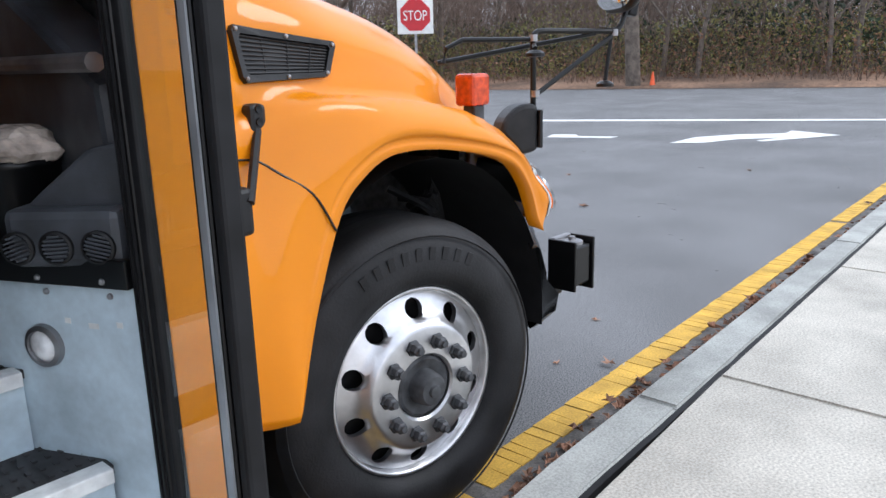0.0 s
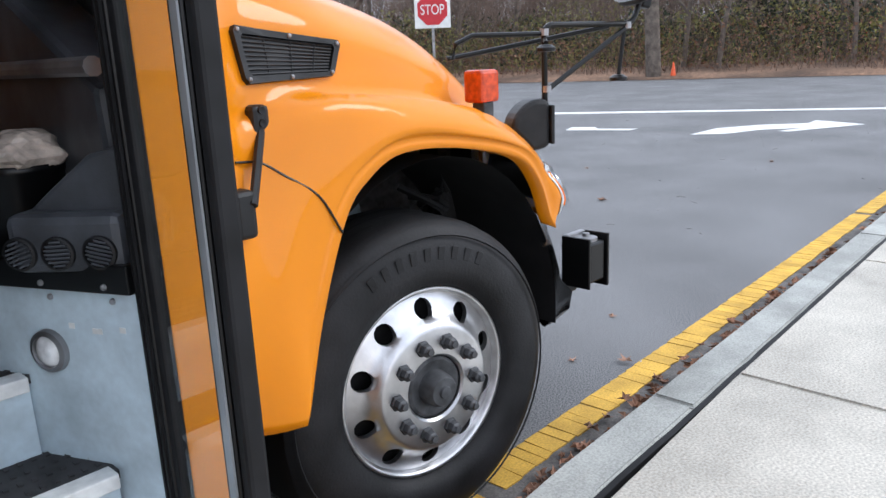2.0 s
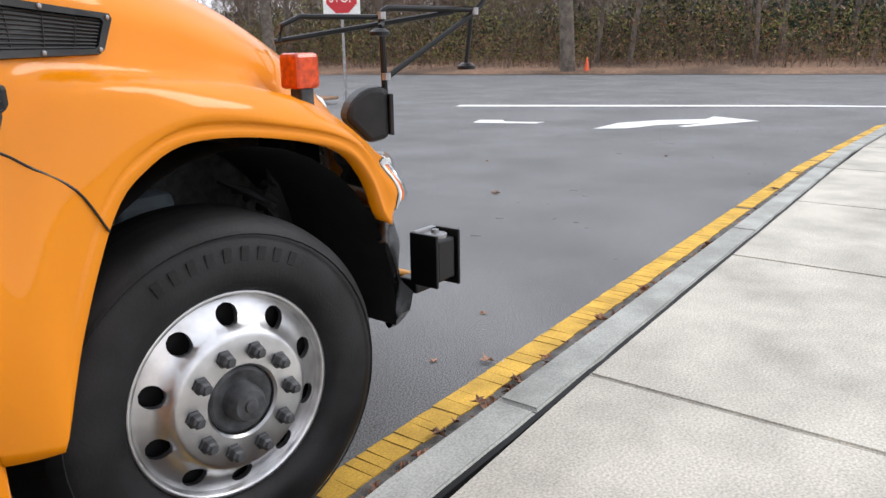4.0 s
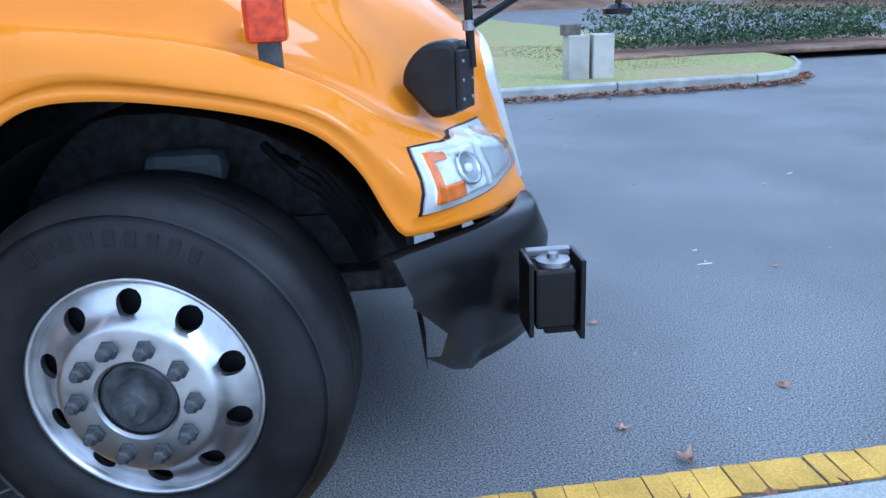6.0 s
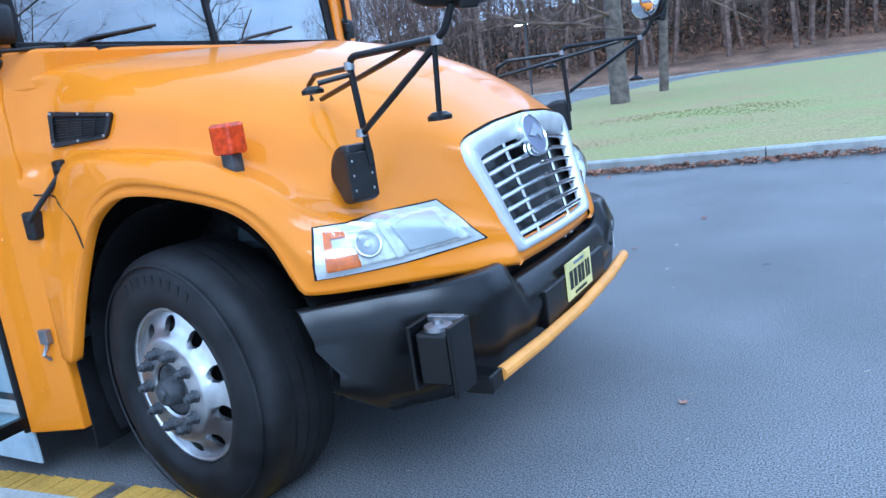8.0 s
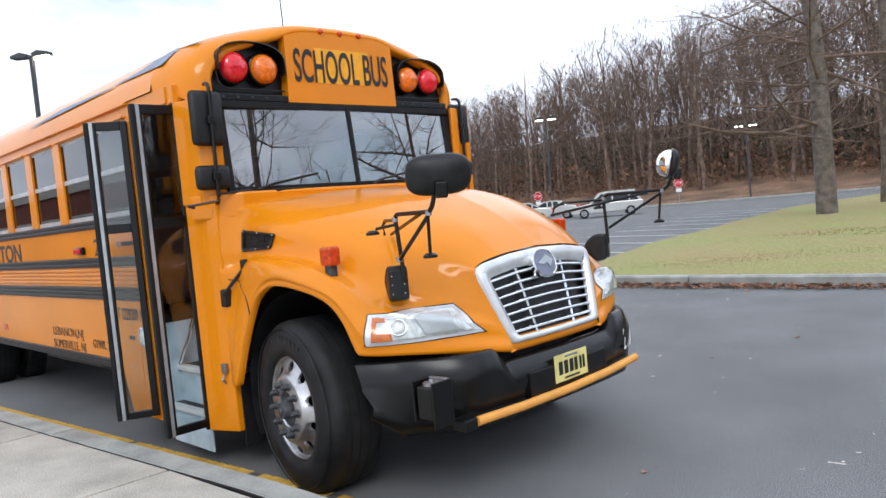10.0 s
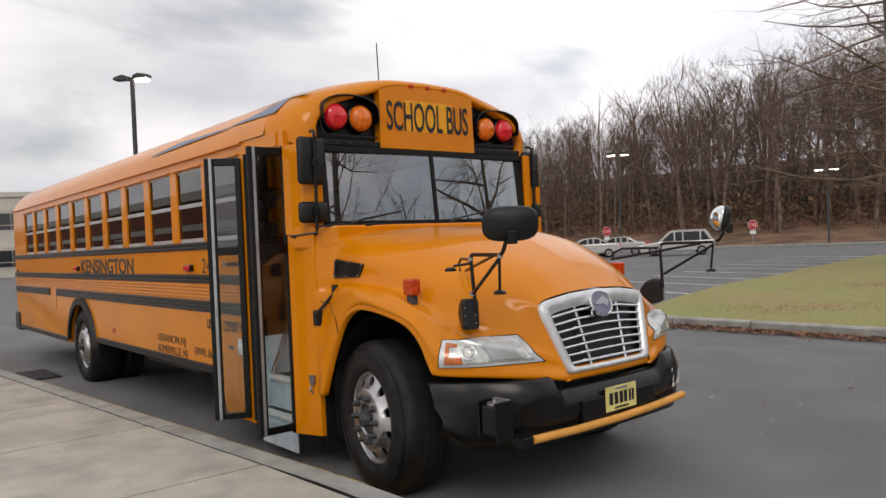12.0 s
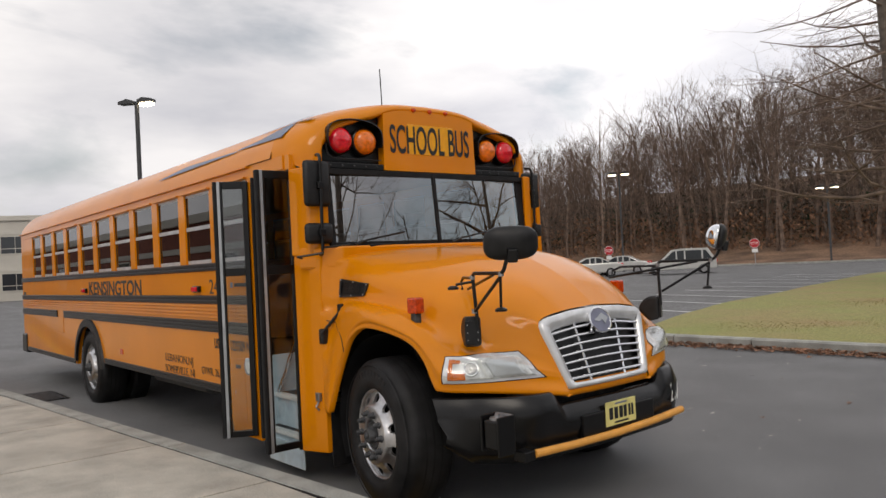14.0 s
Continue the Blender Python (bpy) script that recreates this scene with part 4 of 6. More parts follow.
def sub(corners, u0, u1, v0, v1):
    a, b, c, d = (Vector(p) for p in corners)
    def at(u, v):
        return (a * (1 - u) + d * u) * (1 - v) + (b * (1 - u) + c * u) * v
    return at(u0, v0), at(u0, v1), at(u1, v1), at(u1, v0)


HL = ((0.728, -1.09, 1.018), (0.731, -1.10, 0.893), (1.028, -0.63, 0.888), (0.955, -0.74, 1.02))
for s in (-1, 1):
    pieces = []
    for name, spans, off, mat, lab in (
            ("bezel", ((-0.035, 1.04, -0.09, 1.09),), 0.007, BEZEL, ""),
            ("gasket", ((-0.052, 1.06, -0.13, 1.13),), 0.003, RUBBER, ""),
            ("reflector", ((0.025, 0.975, 0.06, 0.94),), 0.010, LAMPGLASS, ""),
            ("turn_signal", ((0.03, 0.085, 0.08, 0.92), (0.085, 0.20, 0.08, 0.26), (0.085, 0.24, 0.68, 0.92)), 0.016, AMBERLAMP, "amber turn signal"),
            ("rib", ((0.46, 0.50, 0.06, 0.94),), 0.019, WHITEPAINT, "white divider between the two lamps"),
            ("projector_frame", ((0.55, 0.90, 0.16, 0.86),), 0.013, BEZEL, "")):
        bm = bmesh.new()
        for u0, u1, v0, v1 in spans:
            patch(sub(HL, u0, u1, v0, v1), 12, off, bm)
        if s > 0:
            for v in bm.verts:
                v.co.y = -v.co.y
        bmesh.ops.recalc_face_normals(bm, faces=bm.faces)
        ex = bmesh.ops.extrude_face_region(bm, geom=list(bm.faces))["geom"]
        for v in (g for g in ex if isinstance(g, bmesh.types.BMVert)):
            v.co += Vector((-0.02, -0.02 * s, 0))
        bmesh.ops.recalc_face_normals(bm, faces=bm.faces)
        pieces.append((name, bm, mat, lab))
    head = part("headlight", pieces[0][1], BEZEL, bus, "clear headlight with an amber turn signal")
    for name, bm, mat, lab in pieces[1:]:
        part(name, bm, mat, head, lab, smooth=True)
    for u in (0.33,):
        c = sub(HL, u, u, 0.5, 0.5)[0]
        q, nn = on_hood(c + Vector((0.35, -0.55, 0)), (-0.5368, 0.8437, 0))
        for name, prof, mat in (("bowl_rim", [(0.046, 0.0), (0.044, 0.006), (0.038, 0.005), (0.034, -0.002)], CHROME), ("bowl", [(0.037, 0.002), (0.024, -0.004), (0.0005, -0.006)], STEEL), ("bulb", [(0.012, -0.004), (0.010, 0.006), (0.0005, 0.009)], WHITEPAINT)):
            bm = turned(prof, 24, "z")
            bm.transform(Matrix.Translation(q + nn * 0.0155) @ nn.to_track_quat("Z", "Y").to_matrix().to_4x4())
            if s > 0:
                for v in bm.verts:
                    v.co.y = -v.co.y
                bmesh.ops.reverse_faces(bm, faces=bm.faces)
            part(name, bm, mat, head, smooth=True)
    bm = bmesh.new()
    patch(sub(HL, 0.02, 0.98, 0.04, 0.96), 12, 0.026, bm)
    if s > 0:
        for v in bm.verts:
            v.co.y = -v.co.y
    bmesh.ops.recalc_face_normals(bm, faces=bm.faces)
    lens = part("lens", bm, CLEAR, head, smooth=True)
    lens.visible_shadow = False

# ---------- vent, latch, marker lamp on the fender ----------
for s in (-1, 1):
    def flip(bm):
        if s > 0:
            for v in bm.verts:
                v.co.y = -v.co.y
            bmesh.ops.reverse_faces(bm, faces=bm.faces)
        return bm
    VC = [(-0.497, 1.518), (-0.164, 1.479), (-0.205, 1.392), (-0.484, 1.385)]
    def vent_at(u, v, off):
        (ax, az), (bx, bz), (cx, cz), (dx, dz) = VC
        x = (ax * (1 - u) + bx * u) * (1 - v) + (dx * (1 - u) + cx * u) * v
        z = (az * (1 - u) + bz * u) * (1 - v) + (dz * (1 - u) + cz * u) * v
        q, n = on_hood((x, -1.6, z))
        return q + n * off
    bm = bmesh.new()
    ring_a, ring_b, ring_c, ring_d = [], [], [], []
    edge = [(u, 0) for u in (0.03, 0.25, 0.5, 0.75, 0.97)] + [(1, v) for v in (0.1, 0.5, 0.9)] + [(u, 1) for u in (0.97, 0.75, 0.5, 0.25, 0.03)] + [(0, v) for v in (0.9, 0.5, 0.1)]
    for u, v in edge:
        iu, iv = 0.5 + (u - 0.5) * 0.88, 0.5 + (v - 0.5) * 0.74
        ring_a.append(bm.verts.new(vent_at(u, v, -0.005)))
        ring_b.append(bm.verts.new(vent_at(u, v, 0.014)))
        ring_c.append(bm.verts.new(vent_at(iu, iv, 0.014)))
        ring_d.append(bm.verts.new(vent_at(iu, iv, 0.002)))
    for a, b in ((ring_a, ring_b), (ring_b, ring_c), (ring_c, ring_d)):
        for k in range(len(edge)):
            bm.faces.new((a[k], a[(k + 1) % len(edge)], b[(k + 1) % len(edge)], b[k]))
    bmesh.ops.recalc_face_normals(bm, faces=bm.faces)
    vent = part("hood_vent", flip(bm), PLASTIC, bus, "black louvred hood vent")
    bm = bmesh.new()
    bm.faces.new([bm.verts.new(vent_at(0.5 + (u - 0.5) * 0.9, 0.5 + (v - 0.5) * 0.78, 0.003)) for u, v in edge])
    part("backing", flip(bm), BLACK, vent)
    for k in range(9):
        v = 0.17 + 0.083 * k
        part("louvre", flip(tube([vent_at(u, v, 0.007) for u in (0.07, 0.35, 0.65, 0.93)], 0.0028, 5)), PLASTIC, vent)
    for u in (0.28, 0.52, 0.75):
        part("louvre", flip(tube([vent_at(u, v, 0.0075) for v in (0.14, 0.86)], 0.002, 5)), PLASTIC, vent)
    for u, v in ((0.04, 0.07), (0.5, 0.06), (0.96, 0.1), (0.96, 0.9), (0.5, 0.94), (0.04, 0.93)):
        p = vent_at(u, v, 0.015)
        bm = bmesh.new()
        bmesh.ops.create_uvsphere(bm, u_segments=8, v_segments=5, radius=0.006)
        bm.transform(Matrix.Translation(p))
        part("screw", flip(bm), STEEL, vent)
    # rubber hold-down latch
    t0, n0 = on_hood((-0.485, -1.6, 1.32))
    t1, n1 = on_hood((-0.557, -1.6, 1.10))
    latch = part("hood_latch", flip(box(-0.488, -0.440, t0.y - 0.03, t0.y + 0.02, 1.258, 1.34, 0.012)), PLASTIC, bus, "black rubber hood latch")
    part("strap", flip(tube([(-0.466, t0.y - 0.022, 1.28), (-0.512, (t0.y + t1.y) / 2 - 0.03, 1.21), (-0.566, t1.y - 0.045, 1.13)], 0.011, 8)), PLASTIC, latch)
    part("catch", flip(box(-0.61, -0.555, t1.y - 0.045, t1.y + 0.03, 1.055, 1.165, 0.012)), PLASTIC, latch)
    for z in (1.328, 1.298):
        part("eyelet", flip(turned([(0.0005, t0.y - 0.033), (0.009, t0.y - 0.034), (0.01, t0.y - 0.03)], 12, "y", at=(-0.464, 0, z))), BLACK, latch)
    # amber marker lamp
    q, n = on_hood((0.42, -1.6, 1.29))
    mark = part("marker_lamp", flip(box(0.36, 0.41, -1.05, -1.0, 1.20, 1.29, 0.006)), IRON, bus, "amber marker lamp on a black foot")
    part("lens", flip(box(0.336, 0.428, -1.06, -0.985, 1.285, 1.386, 0.012)), AMBER, mark)

# hood seam between the upper hood and the lower fender
bm = bmesh.new()
seam = []
for x, z in ((-0.57, 1.222), (-0.49, 1.21), (-0.44, 1.175), (-0.36, 1.115), (-0.29, 1.045)):
    q, n = on_hood((x, -1.6, z))
    seam.append(q + n * 0.0005)
part("hood_seam", tube(spline(seam, 16), 0.0032, 6), BLACK, bus)

# hasp on the lower cowl panel
hasp = part("hasp", box(-0.67, -0.62, -1.178, -1.15, 0.64, 0.70, 0.004), STEEL, bus, "steel hasp")
part("staple", tube([(-0.645, -1.165, 0.64), (-0.645, -1.188, 0.60), (-0.645, -1.165, 0.575)], 0.008, 8), STEEL, hasp)


# ---------- wheels ----------
def wheel(name, x, y, z, r, s, nuts=True, parent=bus, lab="", steer=0):
    """A tyre on an aluminium disc wheel; s is -1 where the face looks to the kerb side."""
    w = part(name, turned([(0.297, -0.02), (0.31, -0.055), (0.36, -0.065), (0.42, -0.058), (r - 0.035, -0.035), (r - 0.008, -0.01), (r, 0.03), (r, 0.21), (r - 0.01, 0.25), (0.42, 0.295), (0.297, 0.27)], 72, "y"), TYRE, parent, lab, smooth=True)
    # darker bands laid on the tread; their colour stands in for shaded grooves
    for d in (0.06, 0.115, 0.17):
        part("groove", turned([(r + 0.0015, d - 0.006), (r + 0.0015, d + 0.006)], 60, "y"), RUBBER, w)
    part("sidewall_ring", turned([(0.452, -0.052), (0.456, -0.057), (0.462, -0.051)], 60, "y"), TYRE, w)
    rim = part("rim", turned([(0.286, 0.0), (0.300, -0.02), (0.296, -0.032), (0.284, -0.026), (0.279, 0.0)], 64, "y"), ALLOY, w, smooth=True)
    # the disc, with ten round hand holes
    bm = bmesh.new()
    prof = [(0.281, -0.005), (0.268, -0.012), (0.225, -0.03), (0.205, -0.05), (0.195, -0.068), (0.18, -0.072), (0.115, -0.072)]
    holes, n = 10, 40
    def disc_y(q):
        for (r0, d0), (r1, d1) in zip(prof, prof[1:]):
            if r1 <= q <= r0:
                return d0 + (d1 - d0) * (r0 - q) / (r0 - r1)
        return prof[-1][1]
    hr, hc = 0.031, 0.236
    for h in range(holes):
        mid_a = math.radians(36 * h + 90)
        a0, a1 = mid_a - math.radians(18), mid_a + math.radians(18)
        rim_pts, hole_pts, m = [], [], 24
        lo_r, hi_r = 0.193, 0.281
        for k in range(m):
            f = k / m * 4
            side, t = int(f), f - int(f)
            pr, pa = ((lo_r + (hi_r - lo_r) * t, a1), (hi_r, a1 + (a0 - a1) * t), (hi_r + (lo_r - hi_r) * t, a0), (lo_r, a0 + (a1 - a0) * t))[side]
            rim_pts.append((pr, pa))
            ang = math.atan2(pr * math.sin(pa - mid_a), pr * math.cos(pa - mid_a) - hc)
            hx, hy = hc + hr * math.cos(ang), hr * math.sin(ang)
            hole_pts.append((math.hypot(hx, hy), mid_a + math.atan2(hy, hx)))
        rings = []
        for tt in (0.0, 0.5, 1.0):
            ring = []
            for (r0, b0), (r1, b1) in zip(rim_pts, hole_pts):
                q, b = r0 + (r1 - r0) * tt, b0 + (b1 - b0) * tt
                ring.append(bm.verts.new((q * math.cos(b), disc_y(q), q * math.sin(b))))
            rings.append(ring)
        rings.append([bm.verts.new((v.co.x, v.co.y + 0.02, v.co.z)) for v in rings[-1]])
        for a, b in zip(rings, rings[1:]):
            for k in range(m):
                bm.faces.new((a[k], a[(k + 1) % m], b[(k + 1) % m], b[k]))
    turned([(0.193, disc_y(0.193)), (0.188, -0.071), (0.18, -0.0735), (0.105, -0.0735), (0.098, -0.066), (0.097, -0.02)], 60, "y", bm)
    bmesh.ops.remove_doubles(bm, verts=list(bm.verts), dist=0.0015)
    bmesh.ops.recalc_face_normals(bm, faces=bm.faces)
    disc = part("disc", bm, ALLOY, w)
    soft(disc, 40)
    part("backing", turned([(0.29, 0.03), (0.0005, 0.035)], 32, "y"), RUBBER, w)
    hub = part("hub", turned([(0.096, -0.02), (0.094, -0.06), (0.085, -0.066), (0.055, -0.06), (0.05, -0.10), (0.042, -0.112), (0.02, -0.114), (0.018, -0.122), (0.0005, -0.123)], 32, "y"), IRON, w, "dark iron hub")
    soft(hub, 40)
    if nuts:
        bm0 = turned([(0.025, -0.073), (0.024, -0.082), (0.0185, -0.084), (0.0185, -0.105), (0.012, -0.109), (0.011, -0.118), (0.0005, -0.118)], 6, "y")
        proto = bpy.data.meshes.new("lug_nut")
        bm0.to_mesh(proto)
        bm0.free()
        proto.materials.append(IRON)
        for k in range(10):
            a = math.radians(72 + 36 * k)
            nut = new("lug_nut", proto)
            nut.parent = w
            nut.location = (0.1429 * math.cos(a), 0, 0.1429 * math.sin(a))
    w.matrix_local = Matrix.Translation((x, y, z)) @ (Matrix.Identity(4) if s < 0 else pose(0, 0, 0, 0, 0, 180)) @ Matrix.Rotation(radians(steer), 4, "Z")
    return w


front_r = wheel("front_wheel", 0.008, -1.072, 0.483, 0.50, -1, steer=-8.5, lab="black tyre on an aluminium ten-hole disc wheel")
wheel("front_wheel", 0.03, 1.068, 0.483, 0.50, 1, nuts=False, steer=-8.5)
wheel("rear_wheel", -6.47, -1.18, 0.46, 0.50, -1, nuts=False, lab="black rear tyre on a pale rim")
wheel("rear_wheel", -6.47, 1.18, 0.46, 0.50, 1, nuts=False)
part("inner_tyre", turned([(0.3, 0.0), (0.47, 0.0), (0.5, 0.03), (0.5, 0.2), (0.3, 0.25)], 40, "y", at=(-6.47, -0.82, 0.46)), TYRE, bus)
part("axle", tube([(0, -1.0, 0.46), (0, 1.0, 0.46)], 0.06, 10), IRON, bus)
part("axle", tube([(-6.47, -1.0, 0.46), (-6.47, 1.0, 0.46)], 0.08, 10), IRON, bus)


# ---------- entrance ----------
def leaf(ax, ay, bx, by):
    """An open door leaf from its hinge (ax, ay) to its outer edge (bx, by): black frame, rubber edges, two panes."""
    z0, z1 = 0.29, 2.335
    run = math.hypot(bx - ax, by - ay)
    turn = Matrix.Translation((ax, ay, 0)) @ Matrix.Rotation(math.atan2(by - ay, bx - ax), 4, "Z")
    def bar(name, u0, u1, d0, d1, a, b, mat, parent, bevel=0.004):
        bm = box(u0, u1, d0, d1, a, b, bevel)
        bm.transform(turn)
        return part(name, bm, mat, parent)
    d = bar("door_leaf", run - 0.055, run - 0.012, -0.018, 0.018, z0, z1, BLACK, bus, 0.006)
    d["label"] = "open black-framed door leaf with clear glass"
    bar("rubber_edge", run - 0.012, run + 0.02, -0.012, 0.03, z0, z1, RUBBER, d, 0.008)
    bar("edge_strip", run - 0.036, run - 0.014, -0.023, -0.0185, z0, z1, STRIP, d, 0)
    bar("edge_strip", run - 0.036, run - 0.014, 0.0185, 0.023, z0, z1, STRIP, d, 0)
    bar("hinge_stile", 0, 0.045, -0.018, 0.018, z0, z1, BLACK, d, 0.006)
    bar("stile_rib", 0.012, 0.02, -0.024, -0.018, z0, z1, RUBBER, d, 0)
    bar("stile_rib", 0.03, 0.038, -0.024, -0.018, z0, z1, RUBBER, d, 0)
    for a, b in ((z1 - 0.06, z1), (z0, z0 + 0.05), (1.575, 1.64)):
        bar("rail", 0.045, run - 0.055, -0.017, 0.017, a, b, BLACK, d)
    for a, b in ((z0 + 0.05, 1.575), (1.64, z1 - 0.06)):
        g = bar("pane", 0.045, run - 0.055, -0.003, 0.003, a, b, CLEAR, d, 0)
        g.visible_shadow = False
    return d


leaf(-0.834, -1.165, -0.832, -1.485)
leaf(-1.475, -1.255, -1.60, -1.475)
part("door_header", box(-1.43, -0.80, -1.235, -1.17, 2.345, 2.46, 0.004), YELLOW, bus)
part("door_rubber", box(-0.846, -0.819, -1.235, -1.19, 0.27, 2.36, 0.006), RUBBER, bus)
part("door_rubber", box(-1.432, -1.40, -1.255, -1.20, 0.27, 2.36, 0.01), RUBBER, bus)
# step well with its slanted front wall
WALL = Matrix.Translation((-0.845, -1.17, 0)) @ Matrix.Rotation(math.atan2(0.42, -0.19), 4, "Z")
bm = box(0, 0.85, -0.01, 0.01, 0.28, 1.005, 0.002)
bm.transform(WALL)
wall_ = part("stepwell_wall", bm, STEPWALL, bus, "worn grey-blue painted step well wall")
bm = box(0, 0.85, 0.008, 0.028, 1.005, 1.065, 0.003)
bm.transform(WALL)
part("sill", bm, BLACK, wall_)
for u in (0.06, 0.22, 0.38):
    for z in (0.985, 1.02):
        bm = bmesh.new()
        bmesh.ops.create_uvsphere(bm, u_segments=8, v_segments=5, radius=0.007)
        bm.transform(WALL @ Matrix.Translation((u, 0.012 if z < 1 else 0.029, z)))
        part("bolt", bm, STEEL, wall_)
for u0, u1, z in ((0.10, 0.125, 0.918), (0.04, 0.055, 0.925), (0.17, 0.185, 0.925)):
    bm = box(u0, u1, 0.0102, 0.0112, z - 0.007, z + 0.005)
    bm.transform(WALL)
    part("chipped_paint", bm, NOSING, wall_)
part("stepwell_wall", box(-1.46, -1.44, -1.19, -0.36, 0.28, 0.92, 0.003), STEPWALL, bus)
part("stepwell_floor", box(-1.44, -0.84, -1.19, -0.3, 0.262, 0.28), STEPWALL, bus)
for y, z in ((-1.19, 0.36), (-1.10, 0.612), (-0.895, 0.80)):
    st = part("step", box(-1.44, -0.875 - (y + 1.19) * 0.38, y + 0.012, y + 0.34, z - 0.02, z), TREAD, bus, "step with a black rubber tread and white edge")
    part("nosing", box(-1.44, -0.885 - (y + 1.19) * 0.38, y - 0.012, y + 0.04, z - 0.03, z + 0.004, 0.003), NOSING, st)
    part("riser", box(-1.44, -0.88 - (y + 1.19) * 0.38, y + 0.012, y + 0.022, z - 0.26, z - 0.03), STEPWALL, st)
    for i in range(14):
        for j in range(5):
            if y > -1.15:
                part("tread_stud", box(-1.30 + 0.028 * i, -1.29 + 0.028 * i, y + 0.06 + 0.045 * j, y + 0.075 + 0.045 * j, z, z + 0.004), TREAD, st)
bm = turned([(0.048, 0.0), (0.046, 0.012), (0.036, 0.016), (0.034, 0.01)], 32, "y")
bm.transform(WALL @ Matrix.Translation((0.245, 0.01, 0.864)))
lamp = part("step_lamp", bm, STEEL, bus, "round step lamp")
bm = turned([(0.035, 0.008), (0.024, 0.015), (0.0005, 0.018)], 24, "y")
bm.transform(WALL @ Matrix.Translation((0.245, 0.01, 0.864)))
part("lens", bm, LAMPGLASS, lamp, smooth=True)
part("grab_rail", tube(rounded([(-1.40, -1.10, 0.62), (-1.39, -0.75, 1.45), (-1.39, -0.4, 1.5)], 0.08), 0.014, 8), CHROME, bus)
# dashboard and heater over the front wall
dash = part("dashboard", prism([(-1.08, 1.07), (-1.05, 1.40), (-0.6, 1.62), (1.1, 1.66), (1.1, 1.0), (0.2, 1.0)], "x", -0.82, -0.66, 0.02), DASH, bus, "black dashboard with round air outlets")
HEAT = Matrix.Translation((-0.87, -1.15, 0)) @ Matrix.Rotation(math.atan2(0.126, -0.1), 4, "Z")
bm = box(-0.015, 0.225, -0.2, 0.0, 1.045, 1.165, 0.02)
bm.transform(HEAT)
part("heater_box", bm, DASH, dash)
bm = prism([(-0.01, 1.155), (0.21, 1.155), (0.17, 1.19), (0.06, 1.275), (-0.01, 1.29)], "y", -0.2, -0.05, 0.01)
bm.transform(HEAT)
part("heater_column", bm, DASH, dash)
for u in (0.032, 0.117, 0.196):
    at = HEAT @ Matrix.Translation((u, 0.0, 1.089))
    bm = turned([(0.034, 0.0), (0.034, 0.008), (0.029, 0.010), (0.027, 0.002)], 28, "y")
    bm.transform(at)
    o = part("air_outlet", bm, PLASTIC, dash)
    for k in range(-3, 4):
        w = math.sqrt(0.027 ** 2 - (k * 0.008) ** 2)
        bm = box(-w, w, 0.002, 0.009, k * 0.008 - 0.002, k * 0.008 + 0.002)
        bm.transform(at @ Matrix.Rotation(radians(20 * (u * 10 - 1)), 4, "Y"))
        part("slat", bm, DASH, o)
bm = turned([(0.085, 0.90), (0.10, 1.22), (0.104, 1.225), (0.104, 1.24), (0.09, 1.24)], 32, "z", at=(-0.895, -0.75, 0))
bin_ = tagged(part("waste_bin", bm, BLACK, None, smooth=True), "black waste bin with a clear liner bag beside the driver", "bin")
bm = bmesh.new()
bmesh.ops.create_icosphere(bm, subdivisions=4, radius=0.105)
for v in bm.verts:
    v.co *= 1 + 0.22 * noise.noise(v.co * 16) + 0.10 * noise.noise(v.co * 45)
    v.co.z *= 0.55
bm.transform(Matrix.Translation((-0.89, -0.75, 1.255)))
part("liner_bag", bm, material("crumpled_bag", (0.55, 0.47, 0.40), 0.2, vary=0.3, scale=20), bin_)
part("roof_shelf", box(-0.80, -0.66, -1.0, 1.1, 1.62, 1.68, 0.02), DASH, bus)
part("cab_rail", tube([(-0.84, -1.1, 1.44), (-0.84, 0.2, 1.44)], 0.02, 10), STEEL, bus)
# seats and ceiling inside
part("ceiling_liner", box(REAR + 0.05, -0.75, -1.15, 1.15, 2.44, 2.46), LINER, bus)
part("driver_seat", box(-1.75, -1.35, 0.25, 0.75, 1.0, 1.95, 0.06), SEAT, bus)
for k in range(13):
    for y in (-0.72, 0.72):
        part("bench_seat", box(-2.6 - 0.62 * k, -2.48 - 0.62 * k, y - 0.46, y + 0.46, 0.95, 1.72, 0.04), SEAT, bus)

